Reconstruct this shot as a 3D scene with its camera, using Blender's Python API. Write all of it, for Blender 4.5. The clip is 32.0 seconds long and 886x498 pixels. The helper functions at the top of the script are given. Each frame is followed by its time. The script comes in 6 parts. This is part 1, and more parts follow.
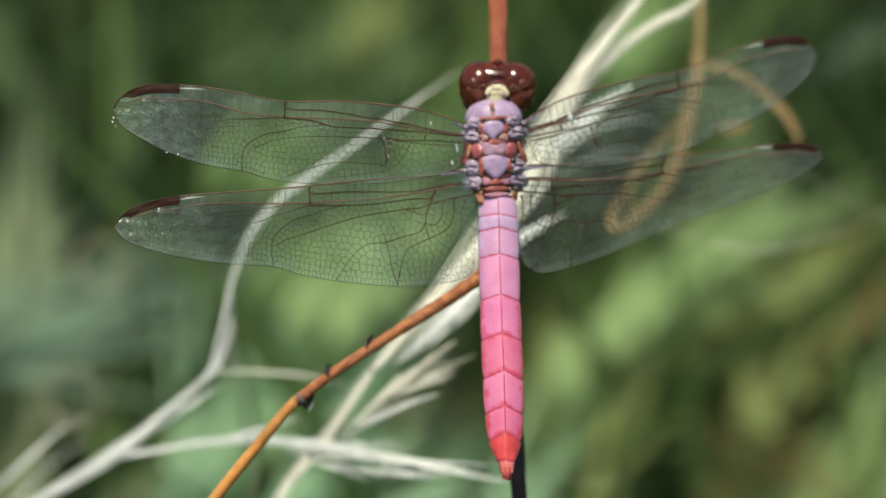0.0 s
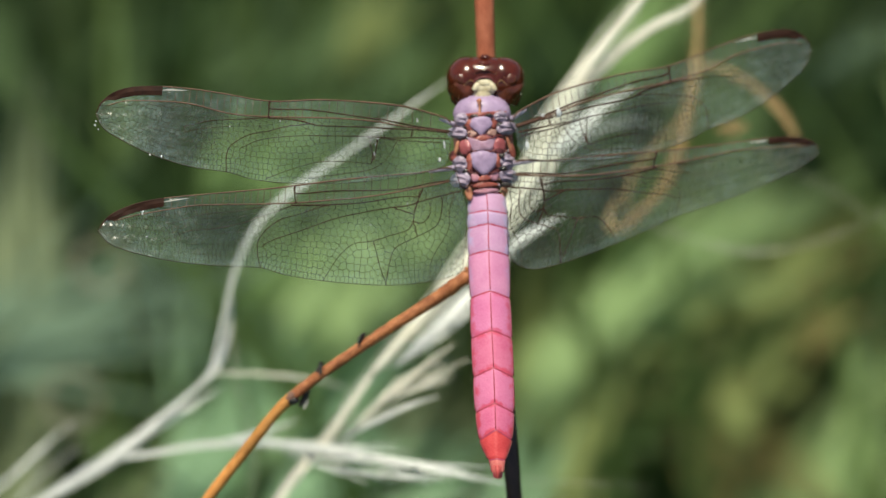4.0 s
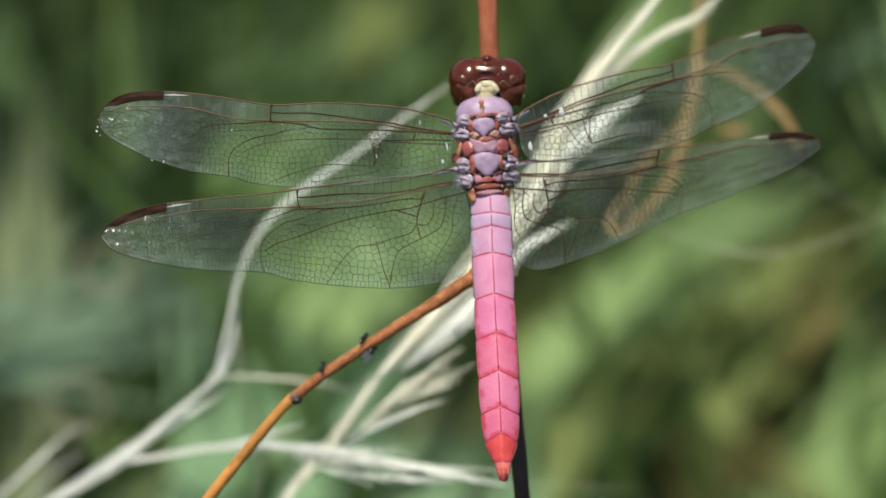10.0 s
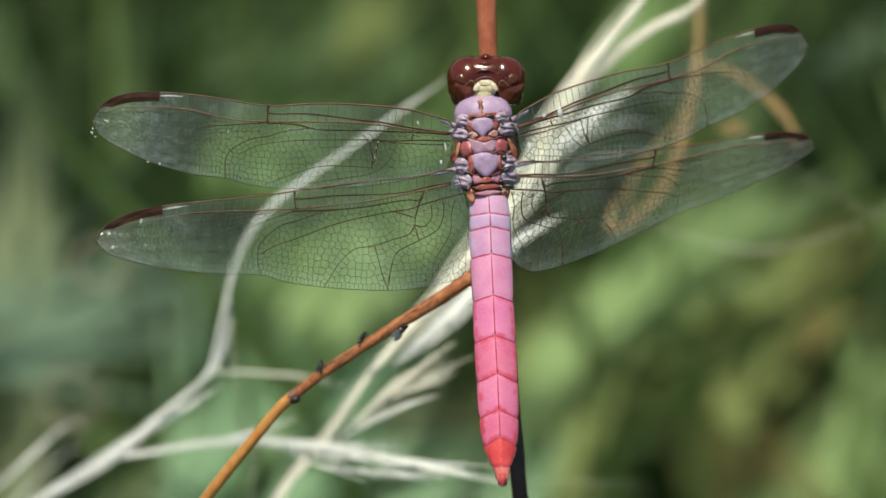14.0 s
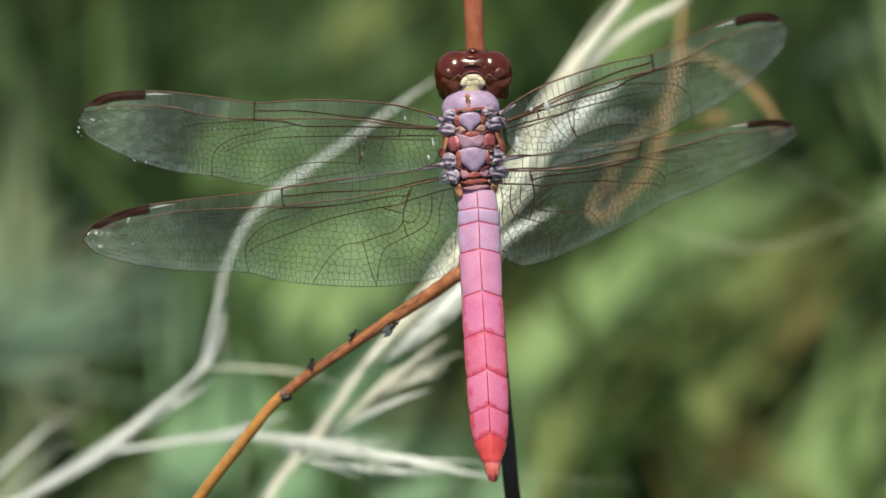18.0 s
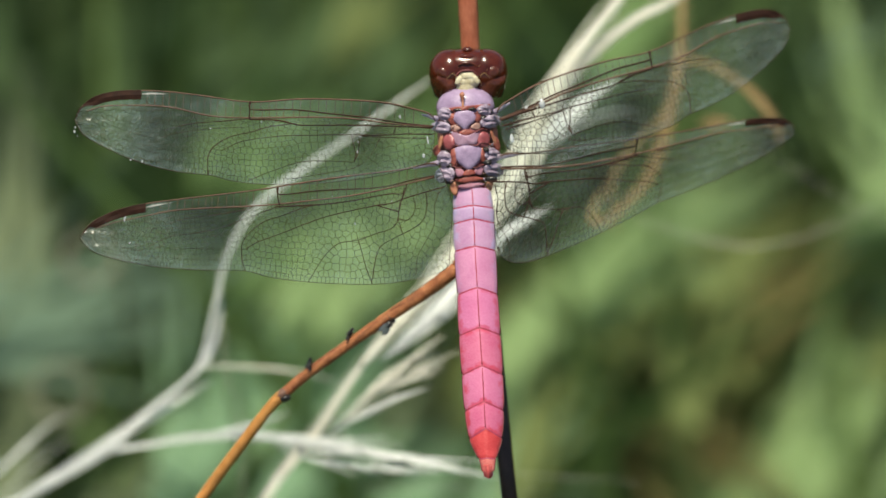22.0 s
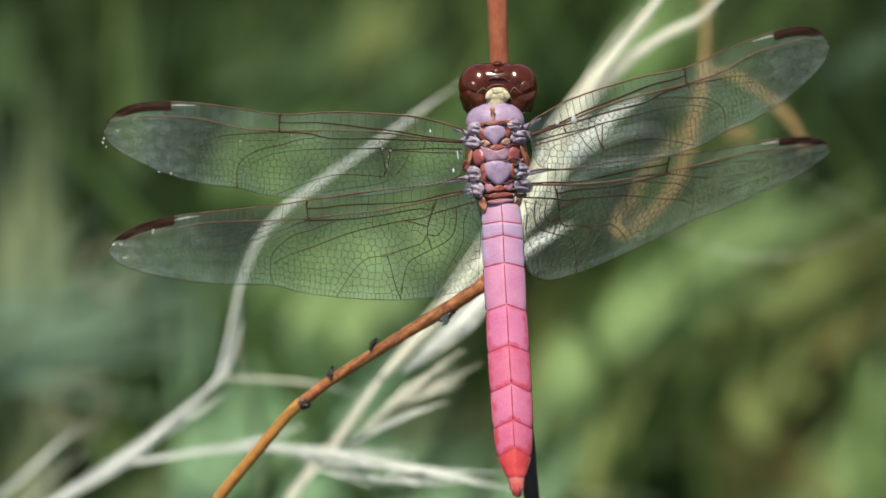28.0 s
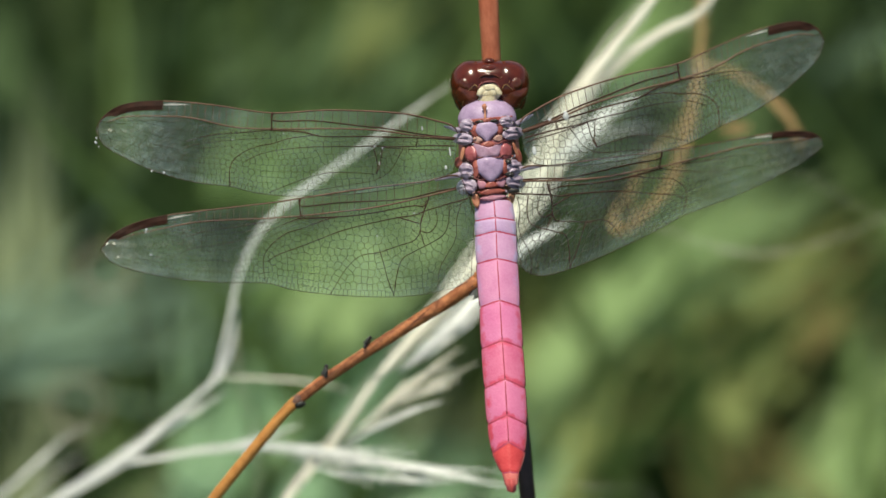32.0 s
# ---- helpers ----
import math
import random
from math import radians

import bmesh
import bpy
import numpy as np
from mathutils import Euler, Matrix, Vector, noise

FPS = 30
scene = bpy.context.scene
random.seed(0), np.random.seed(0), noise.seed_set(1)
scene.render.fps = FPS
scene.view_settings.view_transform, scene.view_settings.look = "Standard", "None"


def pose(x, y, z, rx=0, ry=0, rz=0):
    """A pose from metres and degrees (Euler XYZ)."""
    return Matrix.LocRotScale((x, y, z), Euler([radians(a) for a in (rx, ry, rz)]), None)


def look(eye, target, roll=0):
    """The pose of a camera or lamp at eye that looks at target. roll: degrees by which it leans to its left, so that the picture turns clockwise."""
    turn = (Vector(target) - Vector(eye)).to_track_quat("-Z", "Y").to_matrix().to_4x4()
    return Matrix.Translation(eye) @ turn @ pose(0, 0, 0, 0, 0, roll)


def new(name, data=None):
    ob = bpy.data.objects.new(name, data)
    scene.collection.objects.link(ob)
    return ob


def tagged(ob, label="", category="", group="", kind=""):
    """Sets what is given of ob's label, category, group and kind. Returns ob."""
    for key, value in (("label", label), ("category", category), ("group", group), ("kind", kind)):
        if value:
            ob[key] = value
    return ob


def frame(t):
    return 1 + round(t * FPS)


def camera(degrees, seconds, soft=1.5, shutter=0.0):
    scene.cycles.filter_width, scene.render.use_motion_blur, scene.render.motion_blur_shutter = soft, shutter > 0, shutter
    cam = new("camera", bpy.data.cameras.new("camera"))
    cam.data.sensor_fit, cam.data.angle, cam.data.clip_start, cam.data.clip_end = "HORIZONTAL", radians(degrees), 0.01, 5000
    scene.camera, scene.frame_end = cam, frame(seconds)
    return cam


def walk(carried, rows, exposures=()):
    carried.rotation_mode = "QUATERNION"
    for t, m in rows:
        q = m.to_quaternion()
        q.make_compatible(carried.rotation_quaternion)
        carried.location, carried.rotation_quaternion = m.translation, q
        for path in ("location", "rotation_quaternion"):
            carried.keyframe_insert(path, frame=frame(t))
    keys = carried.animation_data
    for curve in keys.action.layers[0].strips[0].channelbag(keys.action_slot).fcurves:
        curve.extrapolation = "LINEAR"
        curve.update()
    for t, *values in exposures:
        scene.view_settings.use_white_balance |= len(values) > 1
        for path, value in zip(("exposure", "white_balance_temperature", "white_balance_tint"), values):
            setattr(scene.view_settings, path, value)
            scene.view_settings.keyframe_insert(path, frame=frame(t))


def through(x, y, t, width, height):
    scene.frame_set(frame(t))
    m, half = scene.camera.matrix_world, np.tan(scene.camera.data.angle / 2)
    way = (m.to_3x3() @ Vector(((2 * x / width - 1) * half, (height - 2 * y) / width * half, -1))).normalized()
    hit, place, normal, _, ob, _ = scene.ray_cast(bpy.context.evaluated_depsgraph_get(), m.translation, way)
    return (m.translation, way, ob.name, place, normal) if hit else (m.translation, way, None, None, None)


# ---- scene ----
from mathutils.geometry import delaunay_2d_cdt

cam = camera(16.0, 32.0)
# The picture's plane: an upright sheet through the perched insect, leaning back so that the camera looks down on it.
# The camera stays in its place and turns a little in the hand.
# All places below are millimetres on this sheet: x to the right, y up along it, z out of it towards the camera.
PLANE = pose(0, 0, 0.42, 55, 0, 0)
ROWS = [
    (0, 0.024, 0.082, -0.05), (0.5, 0.03, 0.087, 0.286), (1, 0.045, 0.063, 0.28), (1.5, 0.06, 0.137, -0.106), (2, 0.02, 0.035, -0.056),
    (2.5, 0.003, 0.012, -0.083), (3, 0.003, 0.025, 0.057), (3.5, 0.07, 0.088, -0.042), (5.5, 0.038, 0.068, -0.124), (6, 0.053, 0.103, -0.032),
    (6.5, 0.009, 0.002, 0.374), (7, -0.002, 0.003, 0.005), (7.5, 0.028, 0.043, 0.065), (8, 0.066, 0.1, -0.183), (8.5, 0.067, 0.112, -0.275),
    (9, 0.085, 0.127, -0.214), (9.5, 0.071, 0.059, 0.036), (10, 0.116, 0.16, -0.205), (10.5, 0.189, 0.233, -0.089), (11, 0.202, 0.239, 0.096),
    (11.5, 0.142, 0.181, 0.124), (12, 0.106, 0.14, 0.044), (12.5, 0.04, 0.052, 0.326), (13, 0, -0, 0), (13.5, 0.003, -0.005, -0.035),
    (14, 0.038, 0.05, -0.1), (14.5, 0.029, 0.033, -0.04), (16.5, 0.043, 0.011, 0.094), (17, 0.069, 0.064, 0.401), (17.5, -0.018, -0.07, 0.336),
    (18, -0.031, -0.073, 0.199), (18.5, 0.045, 0.036, 0.059), (19, 0.082, 0.085, -0.323), (19.5, 0.088, 0.086, 0.046), (20, 0.037, 0.043, -0.243),
    (20.5, 0.027, 0.014, 0.135), (21, 0.012, -0.015, -0.806), (21.5, -0.042, -0.094, -0.23), (22, -0.054, -0.107, 0.081), (22.5, 0.044, 0.031, -0.641),
    (23, -0.102, -0.211, -0.541), (23.5, -0.101, -0.187, -0.672), (24, 0.017, 0.003, -0.388), (24.5, 0.04, 0.039, -0.235), (25, 0.114, 0.144, 0.155),
    (25.5, 0.174, 0.215, -0.212), (27.5, 0.153, 0.184, 0.092), (28, 0.165, 0.215, 0.05), (28.5, 0.162, 0.202, -0.141), (29, 0.135, 0.164, -0.15),
    (29.5, 0.099, 0.12, 0.033), (30, 0.091, 0.093, 0.021), (30.5, 0.11, 0.142, -0.097), (31, 0.145, 0.155, 0.003), (31.5, 0.165, 0.198, -0.21),
    (32, 0.126, 0.15, -0.347),
]
walk(cam, [(t, PLANE @ pose(0, 0, 0.37711, rx, ry, rz)) for t, rx, ry, rz in ROWS], [(0, 0.40, 7200, 2), (32, 0.40, 7200, 2)])
cam.data.dof.use_dof = True
cam.data.dof.focus_distance = 0.372
cam.data.dof.aperture_fstop = 13.0

# ---- light: high sun, blue sky ----
SUN_FROM = (PLANE.to_3x3() @ Vector((-0.12, 0.78, 0.61))).normalized()
sun = new("sun", bpy.data.lights.new("sun", "SUN"))
sun.data.energy, sun.data.angle, sun.data.color = 4.2, radians(0.6), (1.0, 0.95, 0.87)
sun.matrix_world = look(SUN_FROM * 3, (0, 0, 0))
world = bpy.data.worlds.new("world")
scene.world = world
world.use_nodes = True
sky = world.node_tree.nodes.new("ShaderNodeTexSky")
sky.sky_type, sky.sun_disc = "NISHITA", False
sky.sun_elevation = math.asin(SUN_FROM.z)
sky.sun_rotation = math.atan2(SUN_FROM.x, SUN_FROM.y)
world.node_tree.links.new(sky.outputs[0], world.node_tree.nodes["Background"].inputs[0])
world.node_tree.nodes["Background"].inputs[1].default_value = 0.1


# ---- materials ----
def material(name, dark, light, rough=0.6, scale=900.0, fine=6000.0, bump=0.15, spec=0.4, coat=0.0, sheen=0.0, island=0.0, through=0.0, stretch=(1, 1, 1)):
    """Two-scale noise between two colours, with bump; island varies it from piece to piece."""
    m = bpy.data.materials.new(name)
    m.use_nodes = True
    nt = m.node_tree
    p = nt.nodes["Principled BSDF"]
    co = nt.nodes.new("ShaderNodeTexCoord")
    mp = nt.nodes.new("ShaderNodeMapping")
    mp.inputs["Scale"].default_value = stretch
    nt.links.new(co.outputs["Object"], mp.inputs[0])
    a, b = nt.nodes.new("ShaderNodeTexNoise"), nt.nodes.new("ShaderNodeTexNoise")
    a.inputs["Scale"].default_value, b.inputs["Scale"].default_value = scale, fine
    a.inputs["Detail"].default_value = b.inputs["Detail"].default_value = 4
    for n in (a, b):
        nt.links.new(mp.outputs[0], n.inputs["Vector"])
    add = nt.nodes.new("ShaderNodeMath")
    add.operation = "MULTIPLY_ADD"
    nt.links.new(a.outputs[0], add.inputs[0])
    add.inputs[1].default_value = 0.65
    half = nt.nodes.new("ShaderNodeMath")
    half.operation = "MULTIPLY"
    half.inputs[1].default_value = 0.35
    nt.links.new(b.outputs[0], half.inputs[0])
    nt.links.new(half.outputs[0], add.inputs[2])
    fac = add.outputs[0]
    if island:
        geo = nt.nodes.new("ShaderNodeNewGeometry")
        mix = nt.nodes.new("ShaderNodeMix")
        mix.inputs[0].default_value = island
        nt.links.new(fac, mix.inputs[2])
        nt.links.new(geo.outputs["Random Per Island"], mix.inputs[3])
        fac = mix.outputs[0]
    ramp = nt.nodes.new("ShaderNodeValToRGB")
    ramp.color_ramp.elements[0].position, ramp.color_ramp.elements[1].position = (0.3, 0.7) if not island else (0.12, 0.88)
    ramp.color_ramp.elements[0].color, ramp.color_ramp.elements[1].color = (*dark, 1), (*light, 1)
    nt.links.new(fac, ramp.inputs[0])
    nt.links.new(ramp.outputs[0], p.inputs["Base Color"])
    bp = nt.nodes.new("ShaderNodeBump")
    bp.inputs["Strength"].default_value, bp.inputs["Distance"].default_value = bump, 0.0001
    nt.links.new(b.outputs[0], bp.inputs["Height"])
    nt.links.new(bp.outputs[0], p.inputs["Normal"])
    p.inputs["Roughness"].default_value = rough
    p.inputs["Specular IOR Level"].default_value = spec
    p.inputs["Coat Weight"].default_value, p.inputs["Coat Roughness"].default_value = coat, 0.16
    p.inputs["Sheen Weight"].default_value = sheen
    if through:
        tr = nt.nodes.new("ShaderNodeBsdfTranslucent")
        ms = nt.nodes.new("ShaderNodeMixShader")
        ms.inputs[0].default_value = through
        nt.links.new(ramp.outputs[0], tr.inputs[0])
        nt.links.new(p.outputs[0], ms.inputs[1])
        nt.links.new(tr.outputs[0], ms.inputs[2])
        nt.links.new(ms.outputs[0], nt.nodes["Material Output"].inputs[0])
    return m


def smooth_step(nt, value, low, high, to_low=0.0, to_high=1.0):
    n = nt.nodes.new("ShaderNodeMapRange")
    n.interpolation_type = "SMOOTHSTEP"
    n.inputs["From Min"].default_value, n.inputs["From Max"].default_value = low, high
    n.inputs["To Min"].default_value, n.inputs["To Max"].default_value = to_low, to_high
    nt.links.new(value, n.inputs[0])
    return n.outputs[0]


def math_node(nt, operation, a, b=None):
    n = nt.nodes.new("ShaderNodeMath")
    n.operation = operation
    for k, q in enumerate((a, b)):
        if q is None:
            continue
        if isinstance(q, (int, float)):
            n.inputs[k].default_value = q
        else:
            nt.links.new(q, n.inputs[k])
    return n.outputs[0]


def wing_film(name):
    """Clear chitin film: see-through, with a milky bloom in patches, thicker towards the tip and the hind edge, and a wet gloss."""
    m = bpy.data.materials.new(name)
    m.use_nodes = True
    nt = m.node_tree
    nt.nodes.remove(nt.nodes["Principled BSDF"])
    co = nt.nodes.new("ShaderNodeTexCoord")
    no, grit, fine = nt.nodes.new("ShaderNodeTexNoise"), nt.nodes.new("ShaderNodeTexNoise"), nt.nodes.new("ShaderNodeTexVoronoi")
    no.inputs["Scale"].default_value, grit.inputs["Scale"].default_value, fine.inputs["Scale"].default_value = 150, 1100, 1300
    for n in (no, grit, fine):
        nt.links.new(co.outputs["Object"], n.inputs["Vector"])
    bp = nt.nodes.new("ShaderNodeBump")
    bp.inputs["Strength"].default_value, bp.inputs["Distance"].default_value = 0.6, 0.0003
    nt.links.new(fine.outputs["Distance"], bp.inputs["Height"])
    clear, milk, gloss = nt.nodes.new("ShaderNodeBsdfTransparent"), nt.nodes.new("ShaderNodeBsdfDiffuse"), nt.nodes.new("ShaderNodeBsdfGlossy")
    clear.inputs[0].default_value = (0.94, 0.975, 0.96, 1)
    milk.inputs[0].default_value = (0.56, 0.74, 0.72, 1)
    gloss.inputs["Roughness"].default_value = 0.28
    nt.links.new(bp.outputs[0], gloss.inputs["Normal"])
    uv = nt.nodes.new("ShaderNodeSeparateXYZ")
    nt.links.new(co.outputs["UV"], uv.inputs[0])
    patch = smooth_step(nt, no.outputs[0], 0.38, 0.68, 0.010, 0.05)
    tip = smooth_step(nt, uv.outputs[0], 0.5, 0.98, 0.0, 0.04)
    hind = smooth_step(nt, uv.outputs[1], 0.75, 1.0, 0.0, 0.04)
    bloom = math_node(nt, "ADD", patch, math_node(nt, "ADD", tip, hind))
    bloom = math_node(nt, "MULTIPLY", bloom, smooth_step(nt, grit.outputs[0], 0.3, 0.7, 0.6, 1.5))
    m1, m2 = nt.nodes.new("ShaderNodeMixShader"), nt.nodes.new("ShaderNodeMixShader")
    nt.links.new(bloom, m1.inputs[0])
    nt.links.new(clear.outputs[0], m1.inputs[1])
    nt.links.new(milk.outputs[0], m1.inputs[2])
    m2.inputs[0].default_value = 0.035
    nt.links.new(m1.outputs[0], m2.inputs[1])
    nt.links.new(gloss.outputs[0], m2.inputs[2])
    nt.links.new(m2.outputs[0], nt.nodes["Material Output"].inputs[0])
    return m


def segment_skin(name, dark, light, border, seam=0.75):
    """Waxy skin of one ring of the abdomen: mottled pink, with a stronger pigment along its rear edge and its flanks."""
    m = material(name, dark, light, 0.6, 420, 3800, 0.4, 0.32, sheen=0.1)
    nt = m.node_tree
    p = nt.nodes["Principled BSDF"]
    base = p.inputs["Base Color"].links[0].from_socket
    co, uv, no = nt.nodes.new("ShaderNodeTexCoord"), nt.nodes.new("ShaderNodeSeparateXYZ"), nt.nodes.new("ShaderNodeTexNoise")
    no.inputs["Scale"].default_value = 900
    nt.links.new(co.outputs["Object"], no.inputs["Vector"])
    nt.links.new(co.outputs["UV"], uv.inputs[0])
    ragged = smooth_step(nt, no.outputs[0], 0.35, 0.7, -0.12, 0.12)
    flank = math_node(nt, "ABSOLUTE", math_node(nt, "COSINE", math_node(nt, "MULTIPLY", uv.outputs[0], 2 * math.pi)))
    flank = smooth_step(nt, math_node(nt, "ADD", flank, ragged), 0.72, 1.0, 0.0, 0.85)
    ends = math_node(nt, "ABSOLUTE", math_node(nt, "SUBTRACT", uv.outputs[1], 0.46))
    ends = smooth_step(nt, math_node(nt, "ADD", ends, math_node(nt, "MULTIPLY", ragged, 0.6)), 0.38, 0.54, 0.0, seam)
    mix = nt.nodes.new("ShaderNodeMix")
    mix.data_type = "RGBA"
    nt.links.new(math_node(nt, "MAXIMUM", flank, ends), mix.inputs[0])
    nt.links.new(base, mix.inputs[6])
    mix.inputs[7].default_value = (*border, 1)
    nt.links.new(mix.outputs[2], p.inputs["Base Color"])
    return m


FILM = wing_film("wing_film")
VEIN = material("vein_dark_brown", (0.018, 0.008, 0.005), (0.065, 0.026, 0.015), 0.7, 300, spec=0.2)
COSTA = material("costa_russet", (0.06, 0.028, 0.018), (0.19, 0.105, 0.07), 0.6, spec=0.3)
STIGMA = material("stigma_brown", (0.012, 0.005, 0.003), (0.038, 0.014, 0.008), 0.7, spec=0.15)
EYE = material("eye_maroon", (0.028, 0.0038, 0.0014), (0.10, 0.016, 0.006), 0.17, 700, 9000, 0.06, 0.4, coat=0.1)
GOLD = material("gold_seam", (0.09, 0.03, 0.01), (0.34, 0.19, 0.06), 0.3, 1500, 6000, 0.3, 0.5)
EYE_LOW = material("eye_amber", (0.032, 0.005, 0.002), (0.13, 0.03, 0.011), 0.24, 900, 4200, 0.5, 0.45, coat=0.2)
NET = material("net_brown", (0.016, 0.009, 0.006), (0.05, 0.033, 0.022), 0.6, 300, spec=0.3)
CREAM = material("cream_face", (0.36, 0.28, 0.15), (0.66, 0.60, 0.44), 0.4, 1300, 5000, 0.3)
LILAC = material("lilac_bloom", (0.24, 0.16, 0.26), (0.42, 0.31, 0.46), 0.42, 900, 6000, 0.4, 0.35, coat=0.1)
SLATE = material("slate_lilac", (0.15, 0.10, 0.14), (0.47, 0.39, 0.50), 0.34, 1300, 4500, 0.6, 0.4, coat=0.12)
PALE_RIB = material("pale_rib", (0.20, 0.19, 0.24), (0.55, 0.52, 0.58), 0.25, 1800, 6000, 0.5, 0.5)
FLESH = material("flesh_cream", (0.30, 0.15, 0.12), (0.46, 0.29, 0.25), 0.4, 1500, 6000, 0.3)
ROSE_RED = material("rose_red", (0.22, 0.04, 0.045), (0.42, 0.13, 0.14), 0.36, 1200, 6000, 0.3, 0.4, coat=0.15)
ROSE = material("rose_plate", (0.28, 0.09, 0.12), (0.50, 0.26, 0.33), 0.42, 900, 6000, 0.3)
RUST = material("rust_red", (0.13, 0.022, 0.018), (0.40, 0.12, 0.09), 0.36, 900, 5000, 0.4)
AMBER = material("amber_fleck", (0.28, 0.07, 0.04), (0.58, 0.30, 0.18), 0.4, 900, 6000, 0.3)
MAROON = material("maroon_crease", (0.07, 0.012, 0.014), (0.20, 0.05, 0.05), 0.55, 900, 6000, 0.4)
ROSE_DARK = material("dusky_rose", (0.13, 0.035, 0.038), (0.33, 0.13, 0.14), 0.42, 800, 4000, 0.6)
PINKS = []
for dark, light, border in (((0.40, 0.19, 0.34), (0.50, 0.30, 0.45), (0.40, 0.33, 0.50)), ((0.37, 0.22, 0.39), (0.47, 0.33, 0.49), (0.38, 0.33, 0.52)), ((0.41, 0.19, 0.34), (0.51, 0.29, 0.44), (0.38, 0.31, 0.50)),
                            ((0.46, 0.15, 0.29), (0.56, 0.235, 0.38), (0.45, 0.22, 0.40)), ((0.50, 0.12, 0.26), (0.58, 0.19, 0.34), (0.50, 0.06, 0.13)), ((0.50, 0.085, 0.185), (0.58, 0.16, 0.27), (0.52, 0.04, 0.08)),
                            ((0.51, 0.11, 0.24), (0.59, 0.18, 0.31), (0.52, 0.04, 0.08)), ((0.50, 0.085, 0.19), (0.58, 0.15, 0.26), (0.50, 0.035, 0.06)), ((0.42, 0.022, 0.03), (0.54, 0.06, 0.065), (0.36, 0.02, 0.025)), ((0.42, 0.06, 0.06), (0.60, 0.20, 0.17), (0.40, 0.05, 0.05))):
    PINKS.append(segment_skin("pink_bloom_%d" % len(PINKS), dark, light, border, 0.12 if len(PINKS) < 4 else 0.75))
JOINT = material("joint_crimson", (0.26, 0.02, 0.05), (0.40, 0.055, 0.10), 0.5, 800, 6000)
BARK = material("red_brown_bark", (0.24, 0.06, 0.022), (0.60, 0.23, 0.095), 0.5, 900, 4200, 0.8, 0.35)
STEM_RED = material("red_stem", (0.30, 0.075, 0.035), (0.56, 0.19, 0.105), 0.5, 700, 3600, 0.7, 0.35, stretch=(1, 0.35, 1))
BARK_PALE = material("orange_bark", (0.44, 0.16, 0.035), (0.70, 0.32, 0.095), 0.5, 500, 3000, 0.5, 0.35)
NODE = material("greyish_node", (0.13, 0.06, 0.042), (0.32, 0.17, 0.12), 0.6, 900, 4200, 0.8, 0.3)
BARK_DARK = material("dark_bark", (0.018, 0.010, 0.009), (0.05, 0.026, 0.022), 0.5, 500, 3000, 0.5, 0.35)
STRAW = material("bleached_straw", (0.66, 0.63, 0.51), (0.92, 0.89, 0.78), 0.6, 260, 2200, 0.5, 0.3, through=0.04)
STRAW_WHITE = material("grey_straw", (0.70, 0.71, 0.67), (0.93, 0.93, 0.89), 0.6, 260, 2200, 0.5, 0.3, through=0.04)
TAN = material("tan_tendril", (0.33, 0.21, 0.085), (0.54, 0.38, 0.19), 0.6, 260, 2200, 0.5, 0.3, through=0.15)
BLACK = material("black_chitin", (0.008, 0.007, 0.006), (0.03, 0.024, 0.02), 0.3, 1500, 9000, 0.3, 0.5)
GREY_WING = material("smoky_wing", (0.45, 0.43, 0.39), (0.75, 0.73, 0.68), 0.35, 1500, 9000, 0.3, 0.5, through=0.4)
DARK_WING = material("dusky_wing", (0.04, 0.035, 0.03), (0.12, 0.11, 0.10), 0.35, 1500, 9000, 0.3, 0.5, through=0.3)
LILAC_PINK = material("lilac_pink", (0.28, 0.14, 0.20), (0.46, 0.30, 0.40), 0.42, 900, 6000, 0.4, 0.35, coat=0.1)
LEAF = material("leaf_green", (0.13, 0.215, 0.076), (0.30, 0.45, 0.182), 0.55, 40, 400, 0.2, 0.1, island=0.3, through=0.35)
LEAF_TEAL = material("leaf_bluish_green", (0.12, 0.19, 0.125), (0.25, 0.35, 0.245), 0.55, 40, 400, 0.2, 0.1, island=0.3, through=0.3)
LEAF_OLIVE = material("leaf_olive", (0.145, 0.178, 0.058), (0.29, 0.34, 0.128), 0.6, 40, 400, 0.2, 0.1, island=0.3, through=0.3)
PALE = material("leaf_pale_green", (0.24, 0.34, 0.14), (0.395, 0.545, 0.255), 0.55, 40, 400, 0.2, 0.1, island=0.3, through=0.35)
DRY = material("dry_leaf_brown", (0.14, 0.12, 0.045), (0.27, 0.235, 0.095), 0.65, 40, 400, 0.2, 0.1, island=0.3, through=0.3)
# near-black green: the shade of the meadow's dark gaps is put into this colour
LEAF_SHADE = material("leaf_shade_green", (0.008, 0.020, 0.006), (0.024, 0.050, 0.015), 0.6, 40, 400, 0.2, 0.1, island=0.3, through=0.2)
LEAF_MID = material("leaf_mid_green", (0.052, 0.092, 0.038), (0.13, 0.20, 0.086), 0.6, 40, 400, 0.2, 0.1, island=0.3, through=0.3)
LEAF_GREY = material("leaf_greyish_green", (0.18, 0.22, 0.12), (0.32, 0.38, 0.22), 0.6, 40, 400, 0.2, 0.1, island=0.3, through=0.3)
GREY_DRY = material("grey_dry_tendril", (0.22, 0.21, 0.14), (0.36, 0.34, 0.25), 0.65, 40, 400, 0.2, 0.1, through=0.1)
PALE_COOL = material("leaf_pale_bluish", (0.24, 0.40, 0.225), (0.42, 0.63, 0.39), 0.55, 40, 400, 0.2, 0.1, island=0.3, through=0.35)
MEADOW = material("meadow_green", (0.027, 0.049, 0.014), (0.125, 0.195, 0.055), 0.6, 15, 300, 0.2, 0.3, island=0.7, through=0.3)
